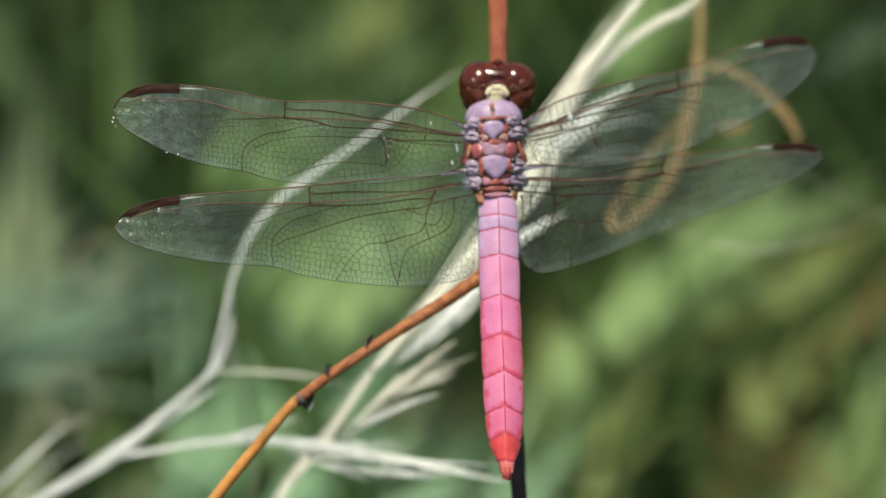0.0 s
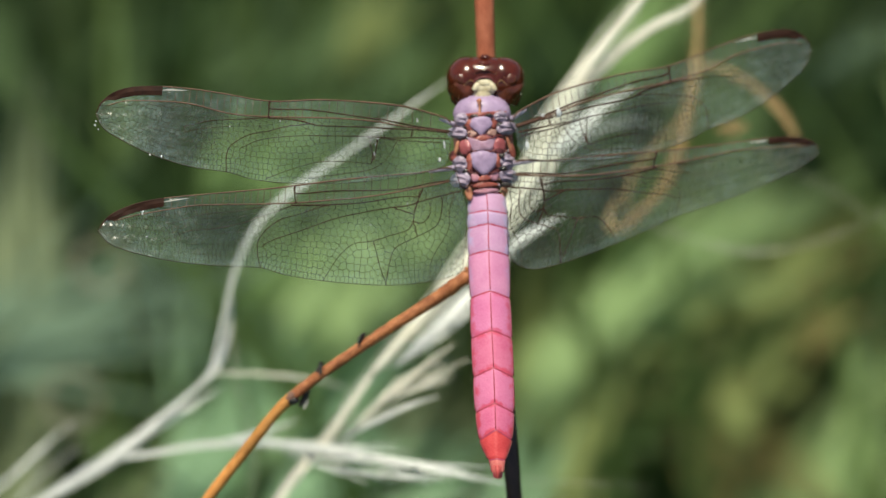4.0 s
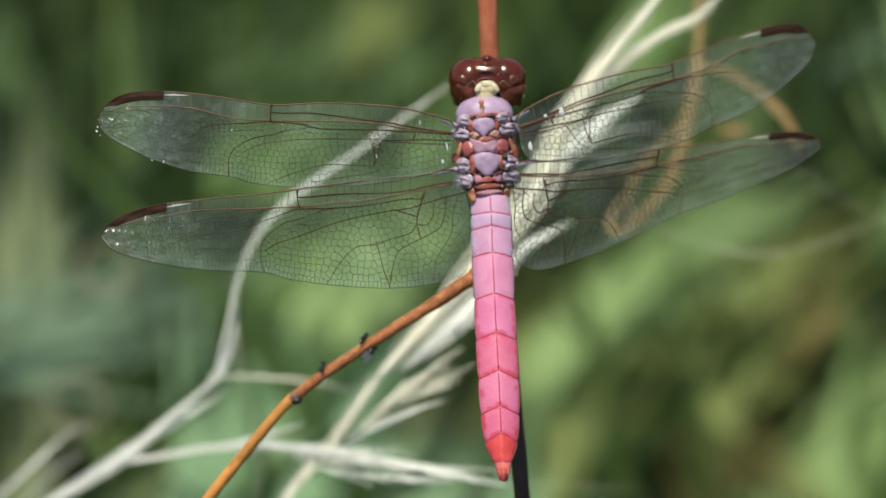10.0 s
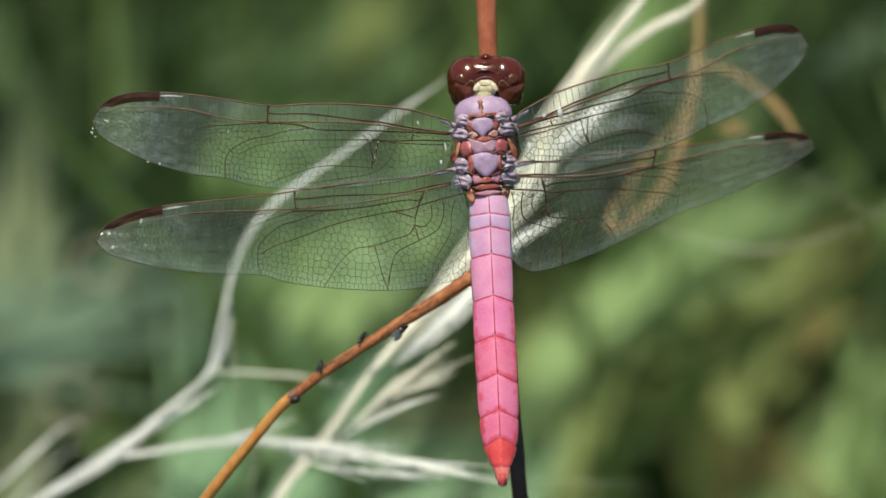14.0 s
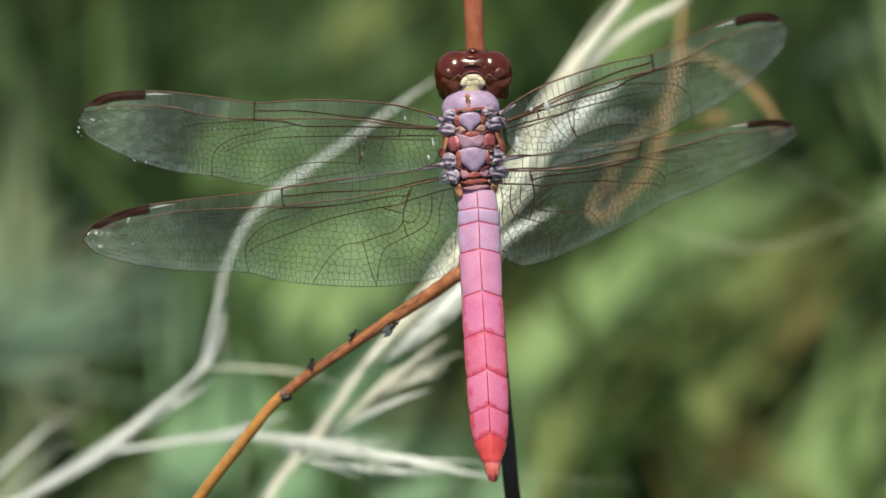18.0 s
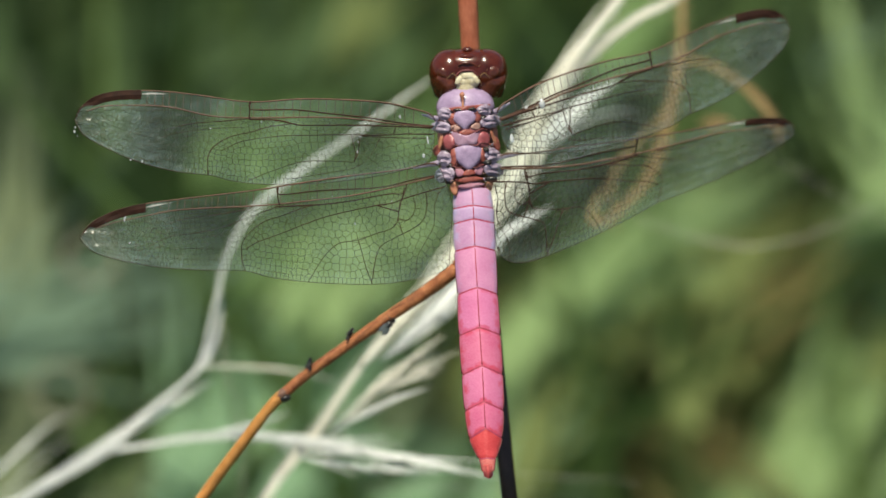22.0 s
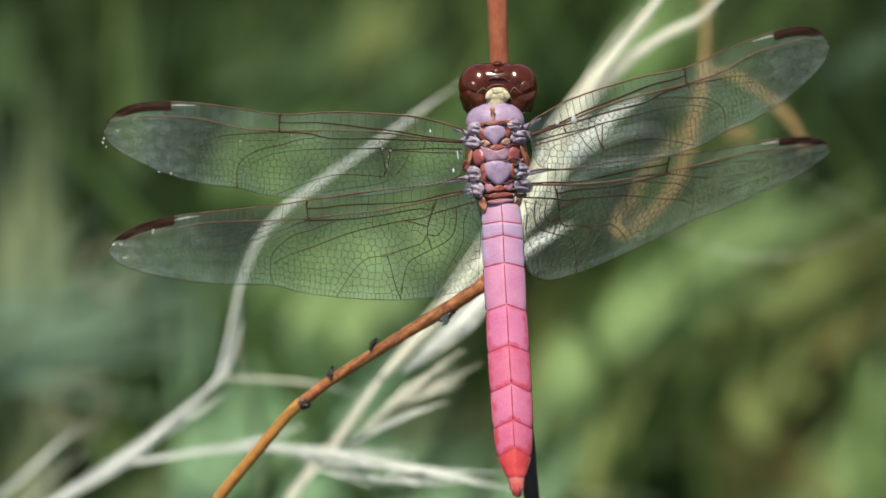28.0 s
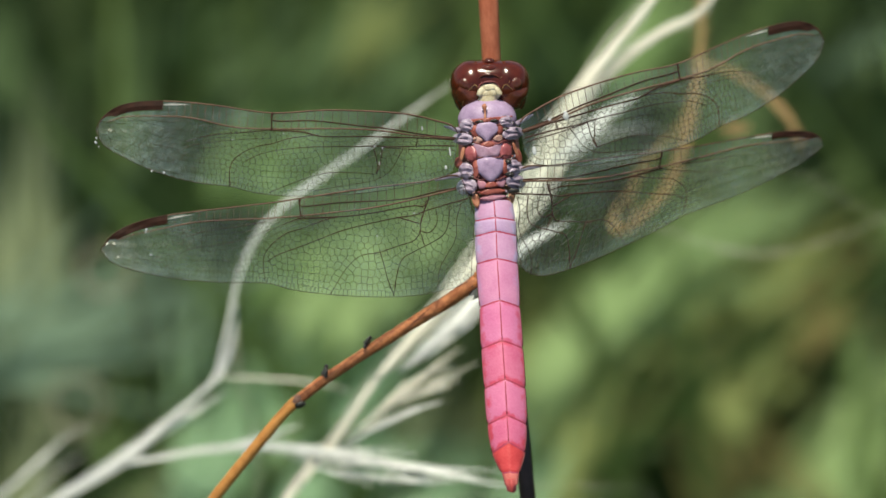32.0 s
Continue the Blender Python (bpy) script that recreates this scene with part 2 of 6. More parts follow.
SOIL = material("mossy_soil", (0.014, 0.022, 0.009), (0.04, 0.06, 0.022), 0.9, 12, 120, 0.6, 0.2)
# whitish bead material that imitates glints of the wing film
GLINT = bpy.data.materials.new("glint_white")
GLINT.use_nodes = True
GLINT.node_tree.nodes["Principled BSDF"].inputs["Roughness"].default_value = 0.15
GLINT.node_tree.nodes["Principled BSDF"].inputs["Base Color"].default_value = (0.8, 0.83, 0.84, 1)
GLINT.node_tree.nodes["Principled BSDF"].inputs["Transmission Weight"].default_value = 0.4

# ---- building helpers ----
HOME = {}


def spline(points, n):
    """Points of a smooth curve through the given ones, n steps to each stretch."""
    p = [np.array(q, float) for q in points]
    p = [2 * p[0] - p[1], *p, 2 * p[-1] - p[-2]]
    out = []
    for i in range(1, len(p) - 2):
        a, b, c, d = p[i - 1:i + 3]
        ab, bc, cd = (np.linalg.norm(q) + 1e-9 for q in (b - a, c - b, d - c))
        m, w = (c - a) * bc / (ab + bc), (d - b) * bc / (bc + cd)
        for k in range(n):
            t = k / n
            out.append((2 * t ** 3 - 3 * t * t + 1) * b + (t ** 3 - 2 * t * t + t) * m + (3 * t * t - 2 * t ** 3) * c + (t ** 3 - t * t) * w)
    out.append(p[-2])
    return np.array(out)


class Geo:
    """Vertices and faces in millimetres."""

    def __init__(self):
        self.v, self.f, self.uv = [], [], []

    def tube(self, points, radii, sides=8, n=6, knob=0.0, flat=1.0, smooth=True):
        c = spline(points, n) if smooth else np.array(points, float)
        r = np.interp(np.linspace(0, 1, len(c)), np.linspace(0, 1, len(radii)), radii) if len(radii) > 1 else np.full(len(c), radii[0])
        tan = np.gradient(c, axis=0)
        base = len(self.v)
        ref = np.array((0.2, 0.1, 1.0))
        for k, (q, t) in enumerate(zip(c, tan)):
            t = t / (np.linalg.norm(t) + 1e-9)
            s = np.cross(t, ref)
            s /= np.linalg.norm(s) + 1e-9
            u = np.cross(s, t)
            for j in range(sides):
                a = 2 * math.pi * j / sides
                rr = r[k] * (1 + knob * noise.noise(Vector((q[0] * 1.3 + j, q[1] * 1.3, k * 0.7))))
                self.v.append(q + rr * (math.cos(a) * s + flat * math.sin(a) * u))
        for k in range(len(c) - 1):
            for j in range(sides):
                a, b = base + k * sides + j, base + k * sides + (j + 1) % sides
                self.f.append((a, b, b + sides, a + sides))
        self.f.append(tuple(base + j for j in reversed(range(sides))))
        self.f.append(tuple(base + (len(c) - 1) * sides + j for j in range(sides)))
        return self

    def blob(self, centre, radii, turn=0.0, nu=16, nv=10, lump=0.0, square=1.0):
        base, (cx, cy, cz), (rx, ry, rz) = len(self.v), centre, radii
        ca, sa = math.cos(radians(turn)), math.sin(radians(turn))
        for i in range(nv + 1):
            th = math.pi * i / nv
            for j in range(nu):
                ph = 2 * math.pi * j / nu
                x, y, z = math.sin(th) * math.cos(ph), math.sin(th) * math.sin(ph), math.cos(th)
                x, y = math.copysign(abs(x) ** square, x), math.copysign(abs(y) ** square, y)
                g = 1 + lump * noise.noise(Vector((x * 1.7 + cx, y * 1.7 + cy, z * 1.7)))
                x, y, z = x * rx * g, y * ry * g, z * rz * g
                self.v.append(np.array((cx + x * ca - y * sa, cy + x * sa + y * ca, cz + z)))
        for i in range(nv):
            for j in range(nu):
                a, b = base + i * nu + j, base + i * nu + (j + 1) % nu
                self.f.append((a, a + nu, b + nu, b))
        return self

    def blade(self, points, width, n=6, fold=0.25, side=None, stalk=0.0):
        """A leaf blade: tapered, folded along its midrib; stalk: the share of its length that is a thin stalk."""
        c = spline(points, n)
        tan = np.gradient(c, axis=0)
        base, m = len(self.v), len(c)
        ref = np.array(side if side is not None else (0.0, 0.0, 1.0))
        for k, (q, t) in enumerate(zip(c, tan)):
            s = np.cross(t, ref)
            s /= np.linalg.norm(s) + 1e-9
            u = np.cross(s, t)
            u /= np.linalg.norm(u) + 1e-9
            w = width * 0.5 * (min(1, 0.35 + 2.2 * k / m) * min(1, 2.2 * (1 - k / (m - 1)) + 0.03))
            if stalk:
                w *= min(1, max(0.12, (k / m - stalk) / 0.12))
            self.v += [q - s * w, q + u * w * fold, q + s * w]
        for k in range(m - 1):
            a = base + 3 * k
            self.f += [(a, a + 1, a + 4, a + 3), (a + 1, a + 2, a + 5, a + 4)]
        return self


def place(ob, origin, parent=None):
    HOME[ob.name] = np.array(origin, float)
    if parent is None:
        ob.matrix_world = PLANE @ Matrix.Translation(Vector(origin) / 1000)
    else:
        ob.parent = parent
        ob.location = Vector((HOME[ob.name] - HOME[parent.name]) / 1000)
    return ob


def thing(name, origin, label, category, group="", kind=""):
    ob = new(name)
    ob.empty_display_size = 0.002
    return tagged(place(ob, origin), label, category, group, kind)


def part(name, geo, mat, parent, label="", origin=None, smooth=True):
    """Links a mesh in sheet millimetres as one part under a thing or a part (parent None: a thing that is one mesh)."""
    o = np.array(origin if origin is not None else HOME[parent.name], float)
    me = bpy.data.meshes.new(name)
    me.from_pydata([tuple((np.array(q) - o) / 1000) for q in geo.v], [], geo.f)
    me.materials.append(mat)
    if smooth:
        me.polygons.foreach_set("use_smooth", [True] * len(me.polygons))
    if geo.uv:
        layer = me.uv_layers.new(name="skin")
        layer.data.foreach_set("uv", [w for lp in me.loops for w in geo.uv[lp.vertex_index]])
    me.update()
    ob = place(new(name, me), o, parent)
    if label:
        tagged(ob, label)
    return ob


# ---- dragonfly: wings ----
def inside_bounds(le, te):
    a, b = spline(le, 8), spline(te, 8)
    a, b = a[np.argsort(a[:, 0])], b[np.argsort(b[:, 0])]
    lo, hi = max(a[0, 0], b[0, 0]), min(a[-1, 0], b[-1, 0])
    return (lambda u: np.interp(u, a[:, 0], a[:, 1])), (lambda u: np.interp(u, b[:, 0], b[:, 1])), lo, hi


def cell_walls(top, back, lo, hi, veins, size, seed):
    """Walls of the small cells between the radius and the hind edge: borders round seeds laid along the veins and in rows along the edge."""
    rng = random.Random(seed)
    seeds, bins = [], {}

    def add(q, apart):
        key = (int(q[0] // 1), int(q[1] // 1))
        if apart:
            for i in (-1, 0, 1):
                for j in (-1, 0, 1):
                    if any((q[0] - w[0]) ** 2 + (q[1] - w[1]) ** 2 < apart * apart for w in bins.get((key[0] + i, key[1] + j), ())):
                        return
        bins.setdefault(key, []).append(q)
        seeds.append(q)

    def cell(u):
        return size * (1 - 0.38 * min(1, max(0, (u - 14) / 26)))

    u = lo
    while u < hi:
        d = 0.42 * cell(u)
        for q in ((u, back(u) - d), (u, back(u) + d), (u, top(u) + d), (u, top(u) - d)):
            add(q, 0)
        u += 0.62 * cell(u)
    for pts in veins:
        c = spline(pts, 14)
        run, due = 0.0, 0.0
        for a, b in zip(c[:-1], c[1:]):
            ln = float(np.linalg.norm(b - a)) + 1e-9
            run += ln
            if run >= due:
                n = np.array((-(b - a)[1], (b - a)[0])) / ln * 0.42 * cell(a[0])
                if top(a[0]) + 0.1 < a[1] < back(a[0]) - 0.3:
                    add(tuple(a + n), 0.3 * cell(a[0]))
                    add(tuple(a - n), 0.3 * cell(a[0]))
                due = run + 0.85 * cell(a[0])
    for k in range(1, 24):
        u = lo + 0.3
        while u < hi - 0.2:
            w = cell(u)
            v = back(u) - (k + 0.42) * w
            if v > top(u) + 0.35 * w:
                j = 0.16 * w
                add((u + (k % 2) * 0.5 * w * (k > 3) + rng.uniform(-j, j), v + rng.uniform(-j, j)), 0.62 * w)
            u += w * (0.8 if k < 3 else 1.0)
    tri = delaunay_2d_cdt([Vector(q) for q in seeds], [], [], 0, 1e-6)
    pts, faces = tri[0], tri[2]
    mids = []
    for f in faces:
        (ax, ay), (bx, by), (cx, cy) = (pts[i] for i in f[:3])
        d = 2 * (ax * (by - cy) + bx * (cy - ay) + cx * (ay - by))
        if abs(d) < 1e-9:
            mids.append(None)
            continue
        a2, b2, c2 = ax * ax + ay * ay, bx * bx + by * by, cx * cx + cy * cy
        mids.append(np.array(((a2 * (by - cy) + b2 * (cy - ay) + c2 * (ay - by)) / d, (a2 * (cx - bx) + b2 * (ax - cx) + c2 * (bx - ax)) / d)))
    share = {}
    for i, f in enumerate(faces):
        for k in range(len(f)):
            share.setdefault(tuple(sorted((f[k], f[(k + 1) % len(f)]))), []).append(i)

    def within(q):
        return lo < q[0] < hi and top(q[0]) - 0.02 < q[1] < back(q[0]) + 0.02

    walls = []
    for pair in share.values():
        if len(pair) == 2 and mids[pair[0]] is not None and mids[pair[1]] is not None:
            a, b = mids[pair[0]], mids[pair[1]]
            if np.linalg.norm(a - b) > 4:
                continue
            ia, ib = within(a), within(b)
            if not (ia or ib):
                continue
            if ia != ib:
                good, bad = (a, b) if ia else (b, a)
                for _ in range(10):
                    m = (good + bad) / 2
                    good, bad = (m, bad) if within(m) else (good, m)
                a, b = (a if ia else b), good
            if np.linalg.norm(a - b) > 0.03:
                walls.append((a, b))
    return walls


def curve_of(pts):
    c = spline(pts, 10)
    c = c[np.argsort(c[:, 0])]
    return lambda u: float(np.interp(u, c[:, 0], c[:, 1]))


def wing(name, root, along, across, bend, le, te, veins, stigma, parent, seed, label, glint_spots=(), twist=(0, 0, 0), inner=-9.0, size=0.82, thread=0.031):
    """One wing: clear film with its own small folds, main veins, ladders of cross veins, cells, the dark mark at the
    tip and whitish beads that stand for glints.
    """
    root, along, across = (np.array(q, float) for q in (root, along, across))
    front, back, lo, hi = inside_bounds(le, te)
    lo, twist = max(lo, inner), np.array(twist, float)

    def at(u, v, lift=0.0):
        return root + along * u + across * v + twist * u * v + np.array((0, 0, bend * u * u + 0.07 * math.sin(v * 4.0) * min(1, max(0, u) / 6) + lift))

    # film
    us = np.linspace(lo, hi, 70)
    film = Geo()
    for u in us:
        a, b = front(u), back(u)
        for k in range(13):
            film.v.append(at(u, a + (b - a) * k / 12))
            film.uv.append((max(0, u) / hi, k / 12))
    for i in range(69):
        for k in range(12):
            q = i * 13 + k
            film.f.append((q, q + 13, q + 14, q + 1))
    ob = part(name, film, FILM, parent, label, root)
    # cells, and ladders between the leading edge, the subcosta and the radius
    sub, rad = curve_of(veins[0][0]), curve_of(veins[1][0])
    joint = veins[0][0][-1][0]
    s0, s1, s2, thick = stigma
    fine = Geo()
    for a, b in cell_walls(lambda u: max(rad(u), front(u) + 0.1), back, lo, hi, [v[0] for v in veins[2:-1]], size, seed):
        fine.tube([at(*a), at(*b)], [thread], 3, 1, smooth=False)
    part("cell_net", fine, NET, ob, "fine net of dark cross veins", smooth=False)
    rng, ladder = random.Random(seed + 70), Geo()
    u = 2.4
    while u < joint - 0.5:
        ladder.tube([at(u, front(u)), at(u + 0.1, sub(u))], [0.036], 4, 1, smooth=False)
        w = u + rng.uniform(-0.15, 0.3)
        ladder.tube([at(w, sub(w)), at(w + 0.05, rad(w))], [0.036], 4, 1, smooth=False)
        u += rng.uniform(0.85, 1.2)
    u = joint + 0.9
    while u < s0 - 0.3:
        ladder.tube([at(u, front(u)), at(u + 0.15, rad(u))], [0.034], 4, 1, smooth=False)
        u += rng.uniform(0.7, 1.05)
    part("cross_vein_ladder", ladder, COSTA, ob, "row of cross veins behind the leading edge", smooth=False)
    bold = 0.2 + thread / 0.038
    for k, (pts, r0, r1) in enumerate(veins):
        g = Geo().tube([at(*q) for q in spline(pts, 6)], [r0 * bold, r1 * 1.25 * bold], 6, smooth=False)
        part("main_vein", g, COSTA if k == 1 else VEIN, ob)
    edge = [at(u, front(u)) for u in np.linspace(0.0, s0 + 0.1, 60)]
    part("tip_edge", Geo().tube([at(u, front(u)) for u in np.linspace(s0, hi, 40)], [0.085, 0.075, 0.05], 6, smooth=False), VEIN, ob)
    part("inner_edge", Geo().tube([at(u, front(u)) for u in np.linspace(lo, 0.2, 10)], [0.045], 4, smooth=False), VEIN, ob)
    part("leading_edge", Geo().tube(edge, [0.11, 0.1, 0.08, 0.07], 6, smooth=False), COSTA, ob, "russet leading-edge vein")
    rim = [at(u, back(u)) for u in np.linspace(lo, hi, 90)]
    part("trailing_edge", Geo().tube(rim, [thread * 1.1, thread * 1.2, 0.06], 5, smooth=False), NET, ob)
    g = Geo()
    n = 30
    for i in range(n + 1):
        u = s0 + (s2 - s0) * i / n
        w = thick * (1 if u < s1 else max(0.2, 1 - 0.86 * (u - s1) / (s2 - s1) * 1.5))
        if i == 0:
            w *= 0.95
        a = front(u)
        for dv, dz in ((-0.04, -0.05), (-0.04, 0.05), (w * 0.5, 0.05), (w, 0.05), (w, -0.05), (w * 0.5, -0.05)):
            g.v.append(at(u, a + dv, dz))
    for i in range(n):
        for k in range(6):
            q, r = i * 6 + k, i * 6 + (k + 1) % 6
            g.f.append((q, r, r + 6, q + 6))
    g.f += [tuple(range(5, -1, -1)), tuple(n * 6 + k for k in range(6))]
    part("pterostigma", g, STIGMA, ob, "dark brown wing mark", smooth=False)
    g = Geo().blade([at(s0 - 0.05, front(s0) + 0.42, 0.03), at(s0 - 1.2, front(s0 - 1.2) + 0.36, 0.03), at(s0 - 3.2, front(s0 - 3.2) + 0.28, 0.03)], 0.17, 5, 0.05)
    part("pale_cell", g, GREY_WING, ob, "whitish cell beside the wing mark")
    nv = veins[-1][0]
    part("nodus", Geo().blob(at(nv[0][0], nv[0][1] + 0.1), (0.16, 0.24, 0.12), 0, 10, 6, 0.2).blob(at(nv[-1][0], nv[-1][1]), (0.24, 0.14, 0.1), 0, 10, 6, 0.2), VEIN, ob, "dark joint of the leading veins")
    # beads added where folds of the film flash or look pale, not water
    for u, v, r, *more in glint_spots:
        part("glint_bead", Geo().blob(at(u, v, 0.05), (r * 0.6, r * (more[0] if more else 1.0), r * 0.4), seed * 40 + u * 50 if not more else 8, 12, 8, 0.35), GLINT, ob, "tiny whitish bead standing for a wing glint")
    return ob


FORE_LE = [(-0.2, 0.88), (0.2, 0), (2.7, -0.81), (5.95, -1.55), (10.82, -1.96), (16.22, -2.1), (22.11, -1.83), (27.72, -2.64), (31.77, -3.18), (35.15, -3.38), (38.53, -3.24), (40.83, -2.57), (42.32, -1.35), (42.93, -0.07)]
FORE_TE = [(-0.2, 1.35), (0.07, 4.73), (1.35, 5.95), (6.76, 7.3), (13.52, 8.04), (20.28, 8.11), (24.34, 7.64), (26.97, 6.9), (31.1, 6.35), (35.83, 5), (40.22, 2.91), (42.18, 1.55), (42.93, -0.07)]
FORE_VEINS = [
    ([(0, 1.37), (4.02, 0.92), (8.26, 0.2), (11.27, -0.14), (17.25, -0.85), (22.01, -0.91), (22.28, -1.5)], 0.085, 0.06),
    ([(0.12, 1.43), (5.23, 0.99), (9.46, 0.39), (14.26, 0.12), (22.01, 0.08), (26.78, -0.21), (31.8, -1.36), (36.25, -1.63), (39.59, -1.56), (41.53, -1)], 0.10, 0.045),
    ([(0.2, 1.6), (4.02, 1.36), (10.66, 1.12), (16.05, 1.06), (17.1, 0.86), (18.74, 0.45), (22.3, 0.25)], 0.08, 0.06),
    ([(17.1, 0.86), (20.22, 1.26), (22, 1.8), (24.53, 2.32), (26.48, 3.45), (27.18, 4.57), (27.25, 6.82)], 0.055, 0.045),
    ([(0.21, 2.34), (4.02, 2.3), (7.05, 2.39), (10.06, 2.28), (14.26, 2.28), (18.73, 2.36), (23.18, 2.91), (25.55, 3.96)], 0.075, 0.03),
    ([(0.37, 2.85), (5.23, 2.7), (8.92, 2.46)], 0.05, 0.04),
    ([(4.63, 1.37), (4.93, 2.3)], 0.06, 0.05),
    ([(8.92, 2.46), (9.31, 4.65), (9.76, 5.64)], 0.055, 0.04),
    ([(10.06, 2.28), (9.58, 4.5), (9.76, 5.64)], 0.05, 0.04),
    ([(9.76, 5.64), (11.86, 5.47), (16.04, 5.48), (19.91, 6.62), (22.6, 7.7)], 0.045, 0.03),
    ([(6.44, 2.56), (7.95, 5.1), (9.75, 6.3), (13.35, 6.91), (17.23, 7.52)], 0.035, 0.025),
    ([(22.3, 0.2), (26.49, 0.5), (29.01, 0.65), (32.4, 1.4)], 0.055, 0.03),
    ([(22.8, 1.2), (26.77, 1.34), (31.23, 1.83), (34.01, 2.9)], 0.035, 0.02),
    ([(22.11, -1.83), (22.17, -1.01), (22.24, 0.05)], 0.07, 0.07),
]
HIND_LE = [(-1.96, 4.73), (-1.08, 1.89), (0, 0), (4.12, 0.68), (10, 1.35), (15.89, 2.16), (21.77, 3.04), (27.18, 3.65), (31.5, 4.12), (34.75, 4.53), (37.65, 5.14), (40.15, 6.08), (41.78, 7.23), (42.59, 8.52)]
HIND_TE = [(-1.96, 5.27), (-1.83, 11.36), (-0.68, 13.05), (3.52, 14.13), (7.57, 14.53), (12.3, 14.4), (16.36, 14.06), (20.42, 13.45), (22.98, 12.71), (28.53, 12.51), (33.94, 12.03), (38.67, 11.02), (41.37, 10), (42.59, 8.52)]
RIGHT_HIND_TE = [(-0.4, 4.6), (0.1, 8.6), (0.51, 10.54), (1.45, 12.44), (3.5, 13.88), (5.92, 14.43), (10.66, 14.45), (16.36, 13.95), (20.42, 13.3), (22.98, 12.75), (28.53, 12.53), (33.94, 12.03), (38.67, 11.02), (41.37, 10), (42.9, 8.9)]
HIND_VEINS = [
    ([(0.19, 1.45), (2.64, 1.9), (6.59, 2.79), (14.41, 3.18), (18.88, 3.6), (19.3, 3.1)], 0.08, 0.06),
    ([(0.19, 1.6), (3.86, 2.46), (7.19, 3.22), (11.41, 3.96), (14.7, 4.29), (18.88, 4.72), (23.33, 5), (26.9, 5.11), (31.36, 5.37), (34.69, 5.95), (38.28, 6.68), (40.77, 7.39)], 0.10, 0.045),
    ([(3.86, 2.9), (4.16, 3.61), (5.37, 3.6), (7.49, 3.9), (10.51, 4.45), (13.81, 4.82), (19.47, 5.05)], 0.06, 0.06),
    ([(13.81, 4.8), (15.9, 5.14), (18.87, 6.21), (21.0, 6.9), (23.26, 9), (23.53, 10.91), (23.2, 12.59)], 0.05, 0.04),
    ([(19.2, 4.99), (21.55, 5.93), (23.32, 6.54), (25.22, 7.28), (29.12, 8.14), (31.9, 8.44), (35.5, 10.14)], 0.05, 0.02),
    ([(-1.19, 2.76), (1.11, 3.39), (3.85, 4.18), (5.37, 4.74), (7.19, 4.99), (11.41, 5.84), (14.4, 6.62), (18.87, 8.29), (21.83, 9.35), (23.0, 10.1)], 0.075, 0.04),
    ([(3.55, 2.34), (3.7, 3.06), (4.16, 4.18), (4.61, 5.78)], 0.07, 0.06),
    ([(7.34, 5), (6.28, 5.29), (4.61, 5.78)], 0.05, 0.06),
    ([(1.11, 3.63), (1.17, 5.45), (1.72, 6.96), (2.94, 7.87), (5.37, 9.09), (6.88, 10), (7.48, 11.51), (8.02, 14.45)], 0.06, 0.04),
    ([(4.61, 5.78), (4.7, 6.68), (5.37, 7.74), (7.49, 8.45), (9.6, 9.18), (12, 9.59), (13.79, 11.24), (15.58, 14.1)], 0.06, 0.03),
    ([(9.54, 9.18), (9.14, 10.62), (8.69, 12.41), (7.93, 14.45)], 0.05, 0.04),
    ([(2.64, 4.2), (2.64, 5.76), (3.55, 6.82), (4.7, 6.62)], 0.045, 0.04),
    ([(4.7, 6.68), (4.16, 8.4)], 0.045, 0.04),
    ([(-0.42, 3.31), (0.19, 5.13), (0.35, 7.55), (2.33, 11.18), (2.64, 13.7)], 0.045, 0.025),
    ([(22.3, 5.2), (26.2, 5.9), (30.2, 6.4), (34.2, 7.6)], 0.04, 0.02),
    ([(19.13, 2.77), (19.13, 3.79), (19, 4.72)], 0.06, 0.06),
]
BODY = thing("dragonfly", (5.02, 12.95, -1), "pink and lilac dragonfly with clear wings on a reddish stem", "dragonfly")
wing("forewing", (1.08, 15.2, 2), (-0.970, -0.004, 0.33), (0, -0.98, 0.05), -0.0024, FORE_LE, FORE_TE, FORE_VEINS, (35.0, 40.6, 42.8, 1.05), BODY, 1,
     "clear forewing with dark veins and a brown tip mark", ((42.9, 0.9, 0.13), (43.0, 1.4, 0.16), (42.6, 1.9, 0.1), (36.4, 4.9, 0.13), (35.0, 5.1, 0.15), (9.9, 2.3, 0.12), (8.95, 2.5, 0.12), (9.2, 3.2, 0.09), (0.75, 3.1, 0.16, 3.2), (1.3, 4.95, 0.24, 1.1), (9.35, 4.4, 0.07, 4.0), (4.1, 0.2, 0.16, 1.6), (26.9, 1.3, 0.1), (20.8, 0.6, 0.1)))
wing("hindwing", (1.21, 9.35, 2), (-0.968, 0.006, 0.35), (0, -0.98, 0.06), -0.0024, HIND_LE, HIND_TE, HIND_VEINS, (34.8, 40.6, 42.4, 1.0), BODY, 2,
     "clear broad hindwing with dark veins and a brown tip mark", ((37.3, 6.2, 0.17), (37.35, 6.5, 0.13), (36.8, 9.2, 0.1), (15.0, 4.0, 0.08), (5.4, 4.5, 0.12), (12.6, 3.9, 0.08), (9.9, 7.2, 0.12)))
